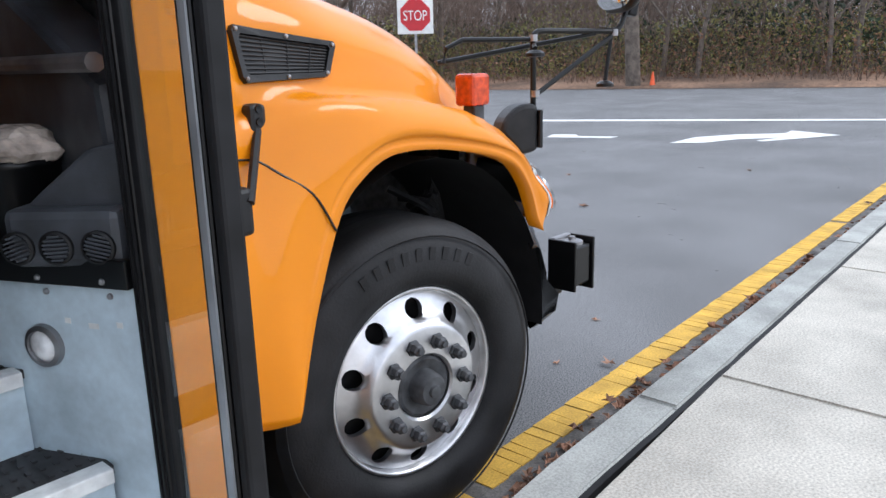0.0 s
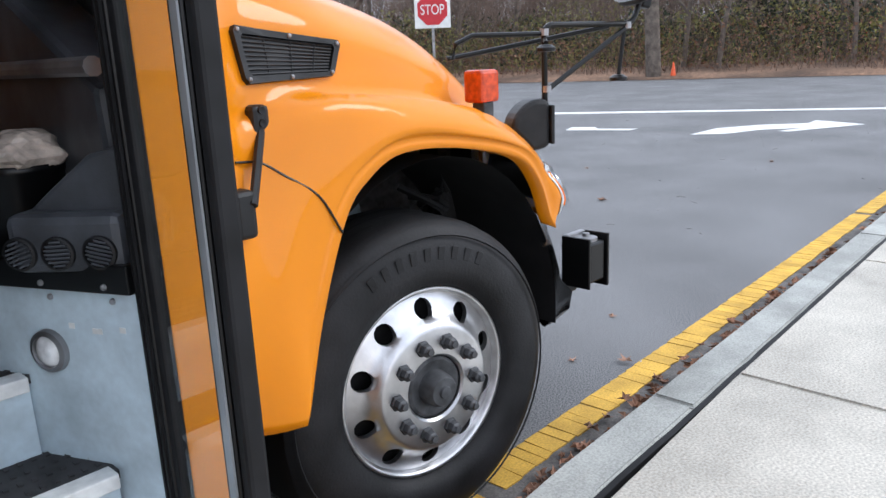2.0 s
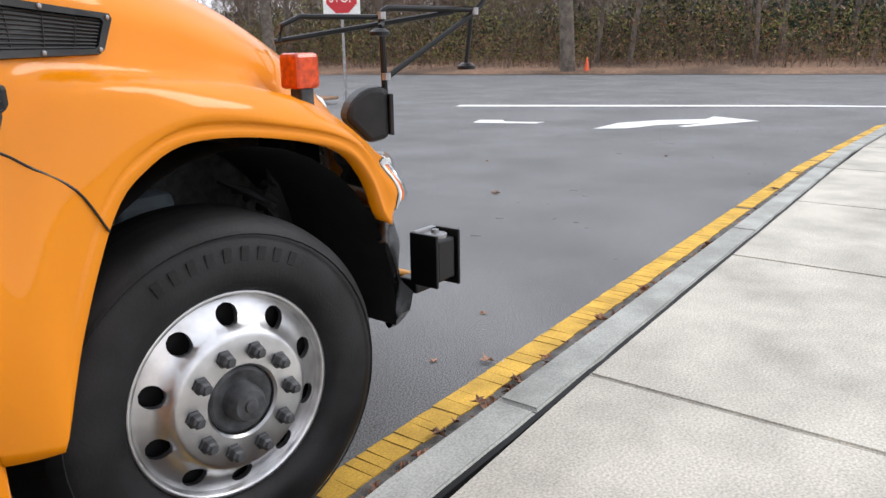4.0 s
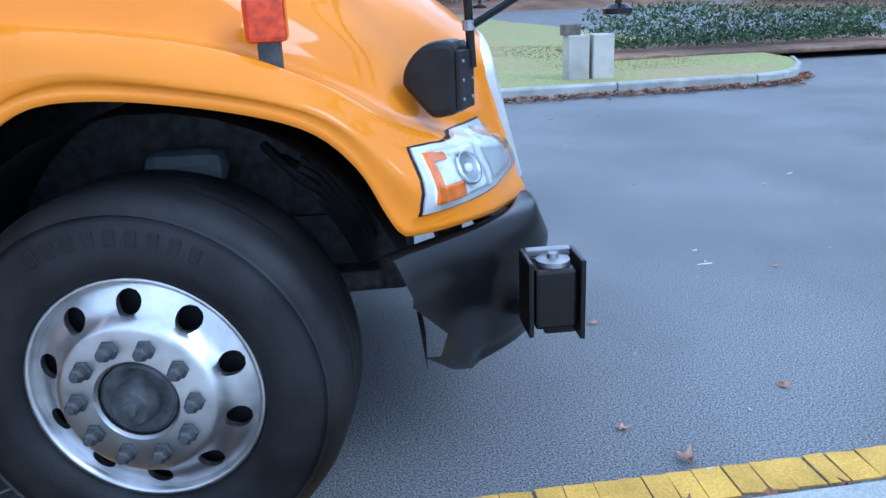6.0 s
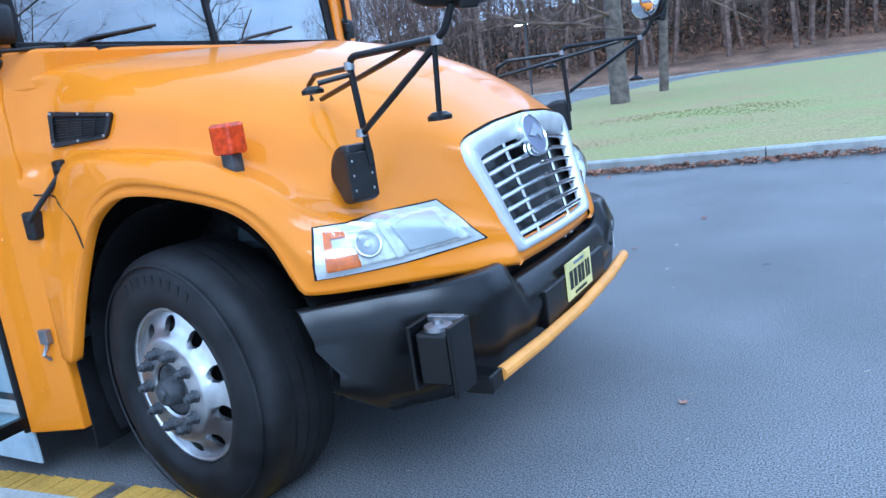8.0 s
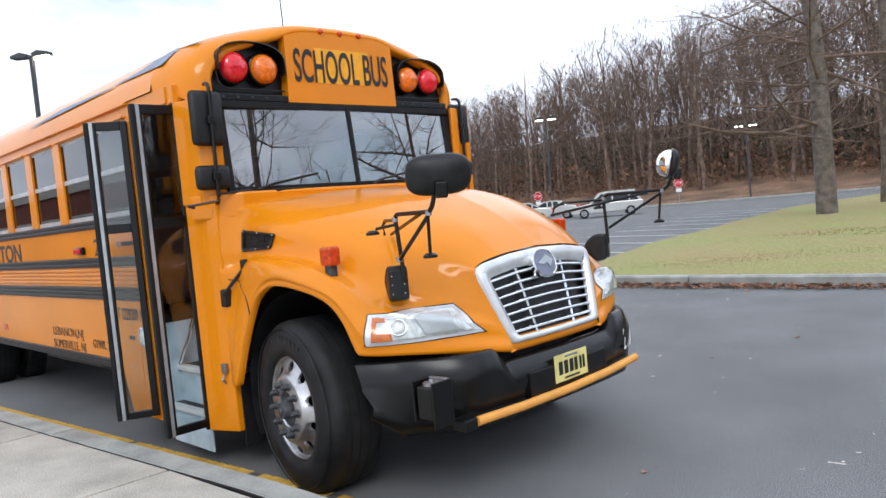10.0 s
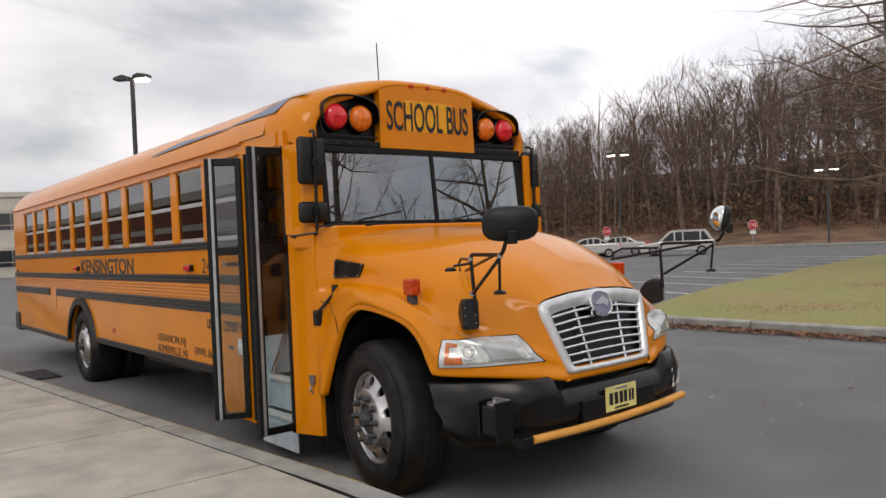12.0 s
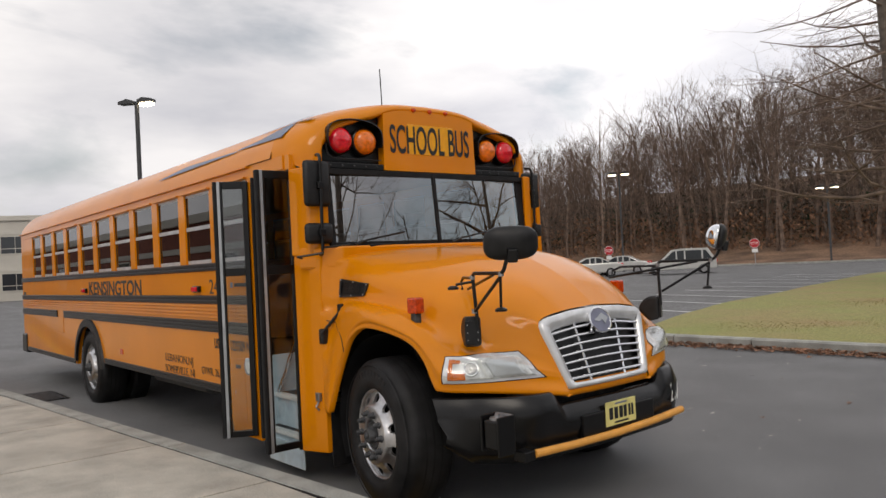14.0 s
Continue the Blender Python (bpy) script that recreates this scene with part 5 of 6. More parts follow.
# ---------- mirrors ----------
def cross_mirror(s):
    """A convex cross-view mirror on a bent tube frame that stands on the fender."""
    y = lambda v: s * v
    shell = [(0.852, 1.095), (0.852, 1.25), (0.843, 1.266), (0.80, 1.270), (0.765, 1.26), (0.735, 1.238), (0.71, 1.205), (0.70, 1.165), (0.78, 1.08)]
    flip = Matrix.Diagonal((1, -1, 1, 1)) if s > 0 else Matrix.Identity(4)
    seat = flip @ Matrix.Translation((0.834, -0.952, 0)) @ Matrix.Rotation(radians(-28), 4, "Z") @ Matrix.Diagonal((1, 0.78, 1, 1)) @ Matrix.Translation((-0.859, 0.905, 0))
    def seated(bm):
        bm.transform(seat)
        bmesh.ops.recalc_face_normals(bm, faces=bm.faces)
        return bm
    foot = part("mirror_bracket", seated(prism(shell, "y", -0.955, -0.83, 0.018)), PLASTIC, bus, "black cross-view mirror on a tube frame")
    part("base_plate", seated(box(0.852, 0.866, -0.965, -0.845, 1.105, 1.245, 0.004)), PLASTIC, foot)
    for dy in (0.0, 0.08):
        for z in (1.13, 1.175, 1.22):
            part("rivet", seated(turned([(0.005, 0.866), (0.004, 0.869), (0.0005, 0.870)], 8, "x", at=(0, -0.865 - dy, z))), STEEL, foot)
    part("post", tube(rounded([(0.856, y(0.925), 1.20), (0.838, y(0.935), 1.525), (1.235, y(1.064), 1.523), (1.275, y(1.07), 1.60)], 0.04), 0.011, 10), BLACK, foot)
    part("brace", tube([(0.848, y(0.94), 1.295), (1.20, y(1.052), 1.505)], 0.010, 8), BLACK, foot)
    part("rear_brace", tube([(0.84, y(0.935), 1.495), (0.60, y(0.80), 1.497), (0.545, y(0.771), 1.47), (0.54, y(0.76), 1.42)], 0.009, 8), BLACK, foot)
    part("rear_brace", tube([(1.12, y(1.027), 1.515), (0.55, y(0.72), 1.42)], 0.009, 8), BLACK, foot)
    part("hanger", tube([(1.20, y(1.052), 1.515), (1.18, y(1.04), 1.33)], 0.008, 8), BLACK, foot)
    part("hanger", tube([(0.84, y(0.938), 1.475), (0.76, y(1.0), 1.462)], 0.008, 8), BLACK, foot)
    for c in ((0.848, 0.941, 1.30), (0.839, 0.936, 1.50), (1.21, 1.056, 1.518)):
        part("clamp", turned([(0.016, c[2] - 0.012), (0.016, c[2] + 0.012)], 10, "z", at=(c[0], y(c[1]), 0)), STEEL, foot)
    for c in ((1.18, 1.04, 1.325), (0.745, 1.01, 1.445)):
        part("puck", turned([(0.0005, 0.012), (0.02, 0.010), (0.034, 0.0), (0.034, -0.012), (0.0005, -0.014)], 20, "z", at=(c[0], y(c[1]), c[2])), BLACK, foot)
    # the head: a black shell with the convex glass behind
    at = Matrix.Translation((1.285, y(1.045), 1.685)) @ pose(0, 0, 0, 0, 12, s * 36)
    for name, k0, k1, w, h, mat in (("mirror_head", 0.055, 0.02, 0.150, 0.094, PLASTIC), ("mirror_glass", 0.0, 0.075, 0.140, 0.086, MIRROR)):
        bm = bmesh.new()
        bmesh.ops.create_uvsphere(bm, u_segments=32, v_segments=16, radius=1.0, matrix=pose(0, 0, 0, 0, 90, 0))
        for v in bm.verts:
            p = v.co.copy()
            r, k = math.hypot(p.y, p.z), (abs(p.y) ** 3.2 + abs(p.z) ** 3.2) ** (1 / 3.2)
            sc = r / k if k > 1e-6 else 1
            v.co = ((k0 if p.x > 0 else k1) * p.x, p.y * sc * w, p.z * sc * h)
        bm.transform(at @ Matrix.Translation((-0.012 if mat is MIRROR else 0, 0, 0)))
        if mat is PLASTIC:
            head = part(name, bm, mat, foot, smooth=True)
        else:
            part(name, bm, mat, head, smooth=True)
    bm = box(0.035, 0.075, -0.028, 0.028, -0.095, -0.02, 0.008)
    bm.transform(at)
    part("socket", bm, BLACK, head)


cross_mirror(-1)
cross_mirror(1)


def side_mirror(s, back=0.0, inward=0.0):
    """A tall flat mirror over a small convex one, on an upright bar beside the windshield."""
    bar = part("side_mirror", tube(rounded([(-0.60, s * 1.12, 1.70), (-0.53, s * 1.14, 1.70), (-0.53, s * 1.13, 2.43), (-0.60, s * 1.12, 2.43)], 0.05), 0.012, 10), BLACK, bus, "black side mirror pair on an upright bar")
    for z0, z1, w in ((2.05, 2.385, 0.11), (1.78, 1.93, 0.115)):
        h = part("housing", box(-0.60, -0.545, min(s * (1.14 - w), s * (1.14 + w)), max(s * (1.14 - w), s * (1.14 + w)), z0, z1, 0.03), PLASTIC, bar)
        part("mirror_glass", box(-0.606, -0.601, s * 1.14 - w + 0.02, s * 1.14 + w - 0.02, z0 + 0.02, z1 - 0.02), MIRROR, h)
        soft(h, 50)
    for z in (2.2, 1.86):
        part("clamp", box(-0.55, -0.515, s * 1.135 - 0.025, s * 1.135 + 0.025, z - 0.025, z + 0.025, 0.005), BLACK, bar)
    part("stay", tube([(-0.53, s * 1.14, 1.71), (-0.62, s * 1.30, 1.69), (-0.66, s * 1.24, 1.68)], 0.008, 8), BLACK, bar)
    part("stay", tube([(-0.53, s * 1.13, 1.75), (-0.55, s * 0.9, 1.765)], 0.008, 8), BLACK, bar)
    bar.location = (back, s * inward, 0)


side_mirror(-1)
side_mirror(1, -0.07, 0.01)

# ---------- lettering and fittings on the kerb side ----------
words("KENSINGTON", 0.165, DECAL, on_side(-6.36, 1.415), bus, "lettering", "black capital letters on the side", width=2.12, bold=0.006)
words("240", 0.13, DECAL, on_side(-2.36, 1.425), bus, "number", width=0.31)
words("US DOT 1229309 NJ", 0.085, DECAL, on_side(-2.30, 0.945), bus, "lettering", width=0.74, bold=0.003)
words("LEBANON,NJ", 0.075, DECAL, on_side(-3.57, 0.75), bus, "lettering", width=0.74)
words("SOMERVILLE, NJ", 0.075, DECAL, on_side(-3.58, 0.64), bus, "lettering", width=0.78)
words("GVWR. 26,000", 0.07, DECAL, on_side(-2.62, 0.69), bus, "lettering", width=0.54)
tag = part("maker_plate", box(-1.93, -1.52, SIDE - 0.004, SIDE, 1.46, 1.54), YELLOW, bus)
part("bar", box(-1.82, -1.56, SIDE - 0.006, SIDE - 0.004, 1.485, 1.515), DECAL, tag)
part("bar", box(-1.90, -1.85, SIDE - 0.006, SIDE - 0.004, 1.478, 1.522, 0.0), BLUEDECAL, tag)
part("bar", box(-10.55, -10.38, SIDE - 0.004, SIDE, 1.36, 1.46), DECAL, bus)
for x in (-2.62, -6.5):
    m = part("side_marker", box(x - 0.07, x + 0.07, SIDE - 0.035, SIDE, 1.44, 1.50, 0.008), BLACK, bus, "small red side marker lamp")
    part("lens", box(x - 0.055, x + 0.055, SIDE - 0.055, SIDE - 0.033, 1.448, 1.492, 0.006), REDLENS, m)
lamp = part("side_turn_lamp", turned([(0.075, SIDE), (0.072, SIDE - 0.012), (0.06, SIDE - 0.016), (0.057, SIDE - 0.008)], 28, "y", at=(-1.61, 0, 0.83)), CHROME, bus, "round chrome-rimmed lamp")
part("lens", turned([(0.057, SIDE - 0.008), (0.04, SIDE - 0.02), (0.0005, SIDE - 0.024)], 24, "y", at=(-1.61, 0, 0.83)), LAMPGLASS, lamp, smooth=True)
hatch = part("access_hatch", box(-1.94, -1.68, SIDE - 0.004, SIDE, 0.36, 0.88, 0.003), YELLOW, bus)
part("lock", turned([(0.014, SIDE - 0.006), (0.0005, SIDE - 0.01)], 12, "y", at=(-1.88, 0, 0.60)), STEEL, hatch)
part("bar", box(-1.86, -1.76, SIDE - 0.0055, SIDE - 0.004, 0.80, 0.83), DECAL, hatch)
part("fuel_flap", box(-8.10, -7.80, SIDE - 0.006, SIDE, 0.86, 1.10, 0.004), YELLOW, bus)
part("reflector", box(-7.0 + 1.9, -5.0, SIDE - 0.006, SIDE, 0.72, 0.78), AMBER, bus)
# rivets: one row on the header, one along the door's pillar
proto = bpy.data.meshes.new("rivet")
bm = turned([(0.007, 0.0), (0.005, -0.003), (0.0005, -0.004)], 8, "y")
bm.to_mesh(proto)
bm.free()
proto.materials.append(YELLOW)
for x, z in [(-0.70, 0.45 + 0.31 * k) for k in range(6)] + [(-1.49, 0.40 + 0.13 * k) for k in range(10)] + [(-1.6 - 0.30 * k, 2.415) for k in range(28)]:
    rv = new("rivet", proto)
    rv.parent = bus
    rv.location = (x, SIDE - 0.0005 if x < -1 else -1.2, z)

# roof decal: a winged stroke towards the front
def roof_decal(outline):
    """A thin sheet laid on the roof's kerb-side curve; outline in (x, share up the curve)."""
    sec = spline(roof_section(0), 40)
    def at(x, f, off):
        k = f * 0.55 * 40
        a = sec[int(k)].lerp(sec[min(40, int(k) + 1)], k - int(k))
        n = Vector((0, -(0.75 - f * 0.6), 0.5 + f * 0.5)).normalized()
        return Vector((x, a.y, a.z)) + n * off
    bm = bmesh.new()
    n = 24
    xs0, xs1 = min(p[0] for p in outline), max(p[0] for p in outline)
    prior = None
    top, bot = [p for p in outline if p[2]], [p for p in outline if not p[2]]
    def val(ps, x):
        ps = sorted(ps)
        for a, b in zip(ps, ps[1:]):
            if a[0] <= x <= b[0]:
                return a[1] + (b[1] - a[1]) * (x - a[0]) / max(1e-6, b[0] - a[0])
        return ps[0][1] if x < ps[0][0] else ps[-1][1]
    for k in range(n + 1):
        x = xs0 + (xs1 - xs0) * k / n
        row = [bm.verts.new(at(x, val(bot, x), 0.006)), bm.verts.new(at(x, max(val(top, x), val(bot, x) + 0.004), 0.006))]
        if prior:
            bm.faces.new((prior[0], row[0], row[1], prior[1]))
        prior = row
    bmesh.ops.recalc_face_normals(bm, faces=bm.faces)
    part("roof_decal", bm, BLUEDECAL, bus, "slate blue winged emblem on the roof edge", smooth=True)


roof_decal([(-3.6, 0.16, 0), (-1.75, 0.20, 0), (-3.6, 0.17, 1), (-2.9, 0.26, 1), (-1.75, 0.215, 1)])
roof_decal([(-1.75, 0.22, 0), (-0.95, 0.20, 0), (-1.75, 0.23, 1), (-1.35, 0.28, 1), (-0.95, 0.44, 1)])
roof_decal([(-1.55, 0.44, 0), (-0.80, 0.46, 0), (-1.55, 0.45, 1), (-0.95, 0.52, 1), (-0.80, 0.56, 1)])

# tyre lettering as plain raised bars, and things in the wheel well
for k in range(9):
    a = radians(62 + 7 * k)
    bm = box(-0.012, 0.012, -0.002, 0.002, -0.02, 0.02, 0.002)
    bm.transform(Matrix.Translation((0.405 * math.cos(a), -0.0615, 0.405 * math.sin(a))) @ Matrix.Rotation(-(a - math.pi / 2), 4, "Y"))
    part("raised_mark", bm, TYRE, front_r)
tank = part("fluid_tank", box(-0.05, 0.18, -0.66, -0.54, 0.88, 0.985, 0.04), material("white_plastic_tank", (0.12, 0.15, 0.17), 0.5, vary=0.1), bus, "milky plastic fluid tank in the wheel well")
for k in range(5):
    part("hose", tube(spline([(0.3 + 0.05 * k, -0.7, 1.0 - 0.04 * k), (0.42, -0.8, 0.9 + 0.03 * k), (0.5 + 0.02 * k, -0.7, 0.75), (0.55, -0.6, 0.6)], 10), 0.014, 6), RUBBER, bus)
part("spring", box(-0.6, 0.6, -0.62, -0.52, 0.52, 0.58, 0.01), IRON, bus)


# ---------- bare trees ----------
def tree_mesh(seed, height, radius, depth, spread=0.55, first=0.35, sides=5, kids=5, droop=0.0, thin=1.0, reach=1.0, more=7):
    """Vertices and faces of a bare tree: a tapered trunk that forks into limbs, branches and twigs."""
    rnd = random.Random(seed)
    V, F = [], []
    def limb(p, way, length, r, level):
        n = 4 if level == 0 else 3
        pts, w = [p.copy()], way.copy()
        for k in range(n):
            wob = 0.10 if level == 0 else 0.28
            w = (w + Vector((rnd.uniform(-wob, wob), rnd.uniform(-wob, wob), rnd.uniform(-wob, wob) * 0.6 + (0.10 if level else 0) - droop * (level > 0)))).normalized()
            pts.append(pts[-1] + w * (length / n))
        sd = max(3, sides - level)
        base = len(V)
        for k, q in enumerate(pts):
            d = (pts[min(k + 1, n)] - pts[max(k - 1, 0)]).normalized()
            a = d.cross(Vector((0.31, 0.95, 0.05)) if abs(d.y) < 0.9 else Vector((1, 0, 0))).normalized()
            b = d.cross(a)
            rr = r * (1 - 0.72 * k / n)
            for j in range(sd):
                t = 2 * math.pi * j / sd
                V.append(q + rr * (a * math.cos(t) + b * math.sin(t)))
        for k in range(n):
            for j in range(sd):
                F.append((base + k * sd + j, base + k * sd + (j + 1) % sd, base + (k + 1) * sd + (j + 1) % sd, base + (k + 1) * sd + j))
        if level >= depth:
            return
        count = kids + (more if level == 0 else rnd.randint(-1, 1))
        for k in range(count):
            f = (first + (1 - first) * (k + rnd.random() * 0.8) / count) if level == 0 else rnd.uniform(0.25, 1.0)
            x = min(n - 1e-4, f * n)
            q = pts[int(x)].lerp(pts[int(x) + 1], x - int(x))
            d = (pts[int(x) + 1] - pts[int(x)]).normalized()
            t = rnd.uniform(0, 6.28)
            side = Vector((math.cos(t), math.sin(t), rnd.uniform(-0.2, 0.4))).normalized()
            s = spread * rnd.uniform(0.7, 1.4)
            way2 = (d * (1 - s) + side * s * 1.2 + Vector((0, 0, -droop))).normalized()
            limb(q, way2, length * rnd.uniform(0.32, 0.55) * (reach if level == 0 else 1) * (1.15 - 0.5 * f if level == 0 else 1), r * (1 - 0.7 * f) * rnd.uniform(0.4, 0.6) * (thin if level == 0 else 1), level + 1)
    limb(Vector((0, 0, -0.2)), Vector((0, 0, 1)), height, radius, 0)
    return np.array([tuple(v) for v in V]), F


def many(name, protos, spots, mat, label, category):
    """One joined mesh of many copies of plain vertex arrays, each turned, scaled and set down."""
    VV, FF, base = [], [], 0
    for i, (x, y, z, sc, turn, pick) in enumerate(spots):
        V, F = protos[pick % len(protos)]
        c, s = math.cos(turn), math.sin(turn)
        W = np.stack([V[:, 0] * c - V[:, 1] * s, V[:, 0] * s + V[:, 1] * c, V[:, 2]], 1) * sc + (x, y, z)
        VV.append(W)
        FF += [tuple(k + base for k in f) for f in F]
        base += len(V)
    me = bpy.data.meshes.new(name)
    me.from_pydata(np.concatenate(VV).tolist(), [], FF)
    me.materials.append(mat)
    return tagged(new(name, me), label, category, kind="stuff")


protos = [tree_mesh(k, 17 + (k % 3), 0.20 + 0.02 * (k % 4), 3, spread=0.42, first=0.42, sides=5, kids=4) for k in range(5)]
rnd = random.Random(21)


def along(x0, y0, x1, y1, n, depth, base):
    """Spots in a band along a line."""
    res = []
    L = math.hypot(x1 - x0, y1 - y0)
    nx, ny = -(y1 - y0) / L, (x1 - x0) / L
    for k in range(n):
        f, d = (k + rnd.random()) / n, rnd.random() ** 1.3 * depth
        x, y = x0 + (x1 - x0) * f + nx * d, y0 + (y1 - y0) * f + ny * d
        res.append((x, y, base + 0.10 * d, rnd.uniform(0.82, 1.12) * (1.0 if base < 0.5 else min(1.32, max(0.72, 1.22 + 0.0075 * (x + 30)))), rnd.uniform(0, 6.28), rnd.randint(0, 99)))
    return res


# the wooded hillside behind the car park
HILL = material("leaf_litter", (0.20, 0.12, 0.075), 0.95, vary=0.3, scale=0.3, fine=0.4, fine_scale=6, bump=0.6, bump_scale=5)
bm = bmesh.new()
prior = None
for k in range(41):
    f = k / 40
    x, y = -95 + 150 * f, 70 + 14 * f
    row = []
    for d, h in ((-9, -0.02), (-3.5, 0.3), (0, 0.9), (8, 2.2), (20, 5.2), (45, 12.5), (70, 15.0)):
        row.append(bm.verts.new((x - d * 0.25, y + d, h + (0.4 * noise.noise(Vector((x * 0.1, d * 0.1, 0))) if d > 0 else 0))))
    if prior:
        for i in range(6):
            bm.faces.new((prior[i], row[i], row[i + 1], prior[i + 1]))
    prior = row
tagged(part("hillside", bm, HILL, smooth=True), "brown leaf-covered hillside under the trees", "hillside", kind="structure")
many("woods", protos, [(x, y, z, sc * 0.84, turn, pick) for x, y, z, sc, turn, pick in along(-95, 71, 50, 83, 380, 40, 1.0)], TWIG, "dense bare winter woods behind the car park", "woods")


def brush(n, x0, y0, x1, y1, depth, low, high, size, seed, base=0.0):
    """Small leaf clumps and stems strewn in a band: plain triangles."""
    r = random.Random(seed)
    V, F = [], []
    L = math.hypot(x1 - x0, y1 - y0)
    nx, ny = -(y1 - y0) / L, (x1 - x0) / L
    for k in range(n):
        f, d = r.random(), r.random() * depth
        cl = 0.5 + 0.5 * noise.noise(Vector((f * L * 0.22, seed * 7.1, d * 0.2)))
        z = low + (high - low) * r.random() ** 1.6 * (0.25 + 1.0 * cl)
        p = Vector((x0 + (x1 - x0) * f + nx * d, y0 + (y1 - y0) * f + ny * d, base + z + 0.10 * d * (base > 0.5)))
        a, b = Vector((r.gauss(0, 1), r.gauss(0, 1), r.gauss(0, 1))).normalized(), Vector((r.gauss(0, 1), r.gauss(0, 1), r.gauss(0, 1))).normalized()
        s = size * r.uniform(0.5, 1.5)
        i = len(V)
        V += [p + a * s, p + b * s, p - a * s * 0.8 + b * s * 0.2]
        F.append((i, i + 1, i + 2))
    return np.array([tuple(v) for v in V]), F


def strew(name, arrays, mat, label, category):
    return many(name, [arrays], [(0, 0, 0, 1, 0, 0)], mat, label, category)


RUSSET = material("russet_leaves", (0.22, 0.115, 0.065), 0.85, vary=0.35, scale=0.6)
OLIVE = material("olive_leaves", (0.20, 0.19, 0.055), 0.85, vary=0.35, scale=0.6)
PINE = material("dark_pine", (0.025, 0.045, 0.022), 0.85, vary=0.35, scale=0.5)
strew("underbrush", brush(26000, -90, 71, 48, 83, 16, 0.2, 6.0, 0.22, 3, 1.2), RUSSET, "russet leaves still hanging in the underbrush", "underbrush")
strew("evergreens", brush(9000, -90, 78, 48, 90, 12, 0.2, 8.0, 0.30, 8, 1.6), PINE, "dark evergreens among the bare trunks", "evergreens")


def slivers(n, spots, low, high, seed, length=1.3, width=0.022):
    """Fine twigs: thin upright slivers gathered round the tree spots."""
    r = random.Random(seed)
    V, F = [], []
    for k in range(n):
        x, y, z, sc, _, _ = spots[r.randrange(len(spots))]
        f = r.random() ** 0.8
        h = (low + (high - low) * f) * sc
        w = (0.8 + 2.6 * math.sin(math.pi * min(1, 0.25 + 0.75 * f))) * sc
        p = Vector((x + r.gauss(0, w * 0.55), y + r.gauss(0, w * 0.55), z + h))
        d = Vector((r.gauss(0, 0.55), r.gauss(0, 0.55), 1)).normalized() * length * r.uniform(0.5, 1.3)
        q = Vector((r.gauss(0, 1), r.gauss(0, 1), 0)).normalized() * width
        i = len(V)
        V += [p - q, p + q, p + d]
        F.append((i, i + 1, i + 2))
    return np.array([tuple(v) for v in V]), F


spots_far = along(-95, 71, 50, 83, 380, 34, 1.0)
strew("twigs", slivers(240000, spots_far, 3.0, 16.8, 4, 1.0, 0.024), TWIG, "fine bare crown twigs of the far woods", "twigs")

strew("trunks", slivers(5200, [(x, y + 9, 1.0 + 0.1 * max(0, y - 80), sc, a, b) for x, y, z, sc, a, b in spots_far], -1.0, 3.0, 17, 10.0, 0.085), BARK, "slender bare trunks crowded on the hillside", "trunks")

# the wood edge ahead, across the junction
bm = bmesh.new()
prior = None
for k in range(41):
    f = k / 40
    x, y = 37.5 - 15.5 * f, -14 + 60 * f
    row = []
    for d, h in ((0, 0.02), (0.35, 0.10), (2.5, 0.25), (10, 0.7), (30, 2.4), (60, 4.2)):
        row.append(bm.verts.new((x + d * 0.97, y + d * 0.25, h + (0.08 * noise.noise(Vector((x, y * 0.6, d))) if d > 0 else 0))))
    if prior:
        for i in range(5):
            bm.faces.new((prior[i], row[i], row[i + 1], prior[i + 1]))
    prior = row
tagged(part("verge", bm, HILL, smooth=True), "leaf-strewn verge at the wood's edge", "verge", kind="structure")
near_p = [tree_mesh(40 + k, 15 + k, 0.26 + 0.05 * (k % 3), 3, spread=0.45, first=0.25, sides=7, kids=5) for k in range(4)]
spots = []
for x, y, z, sc, turn, pick in along(39, -16, 22, 48, 62, -26, 0.3):
    spots.append((x + 3.5, y, 0.2, sc * 0.62, turn, pick))
many("front_woods", near_p, spots, BARK, "bare grey trees at the wood's edge", "woods")
spots_near = [(x + 3.5, y, 0.2, 0.8, 0, 0) for x, y, *_ in along(39, -16, 22, 48, 160, -26, 0.3)]
strew("near_twigs", slivers(80000, spots_near, 0.6, 6.5, 6, 0.9, 0.011), TWIG, "fine bare twigs at the wood's edge", "twigs")
strew("deep_twigs", slivers(80000, [(x + 15, y + 4, 1.0, 1.0, 0, 0) for x, y, *_ in spots_near], 0.5, 7.0, 21, 1.2, 0.022), TWIG, "hazy bare twigs deeper in the wood", "twigs")
strew("bramble", brush(16000, 39.5, -12, 24.5, 46, -9, 0.1, 3.2, 0.10, 11, 0.3), RUSSET, "reddish brambles and dead leaves", "bramble")
strew("shrubs", brush(42000, 40, -2, 25, 46, -10, 0.2, 4.6, 0.10, 12, 0.3), OLIVE, "olive green shrubs at the wood's edge", "shrubs")
strew("pines", brush(44000, 44, -14, 29, 52, -14, 0.3, 4.6, 0.20, 14, 0.3), PINE, "dark evergreens deep in the wood", "evergreens")
V, F = [], []
r = random.Random(9)
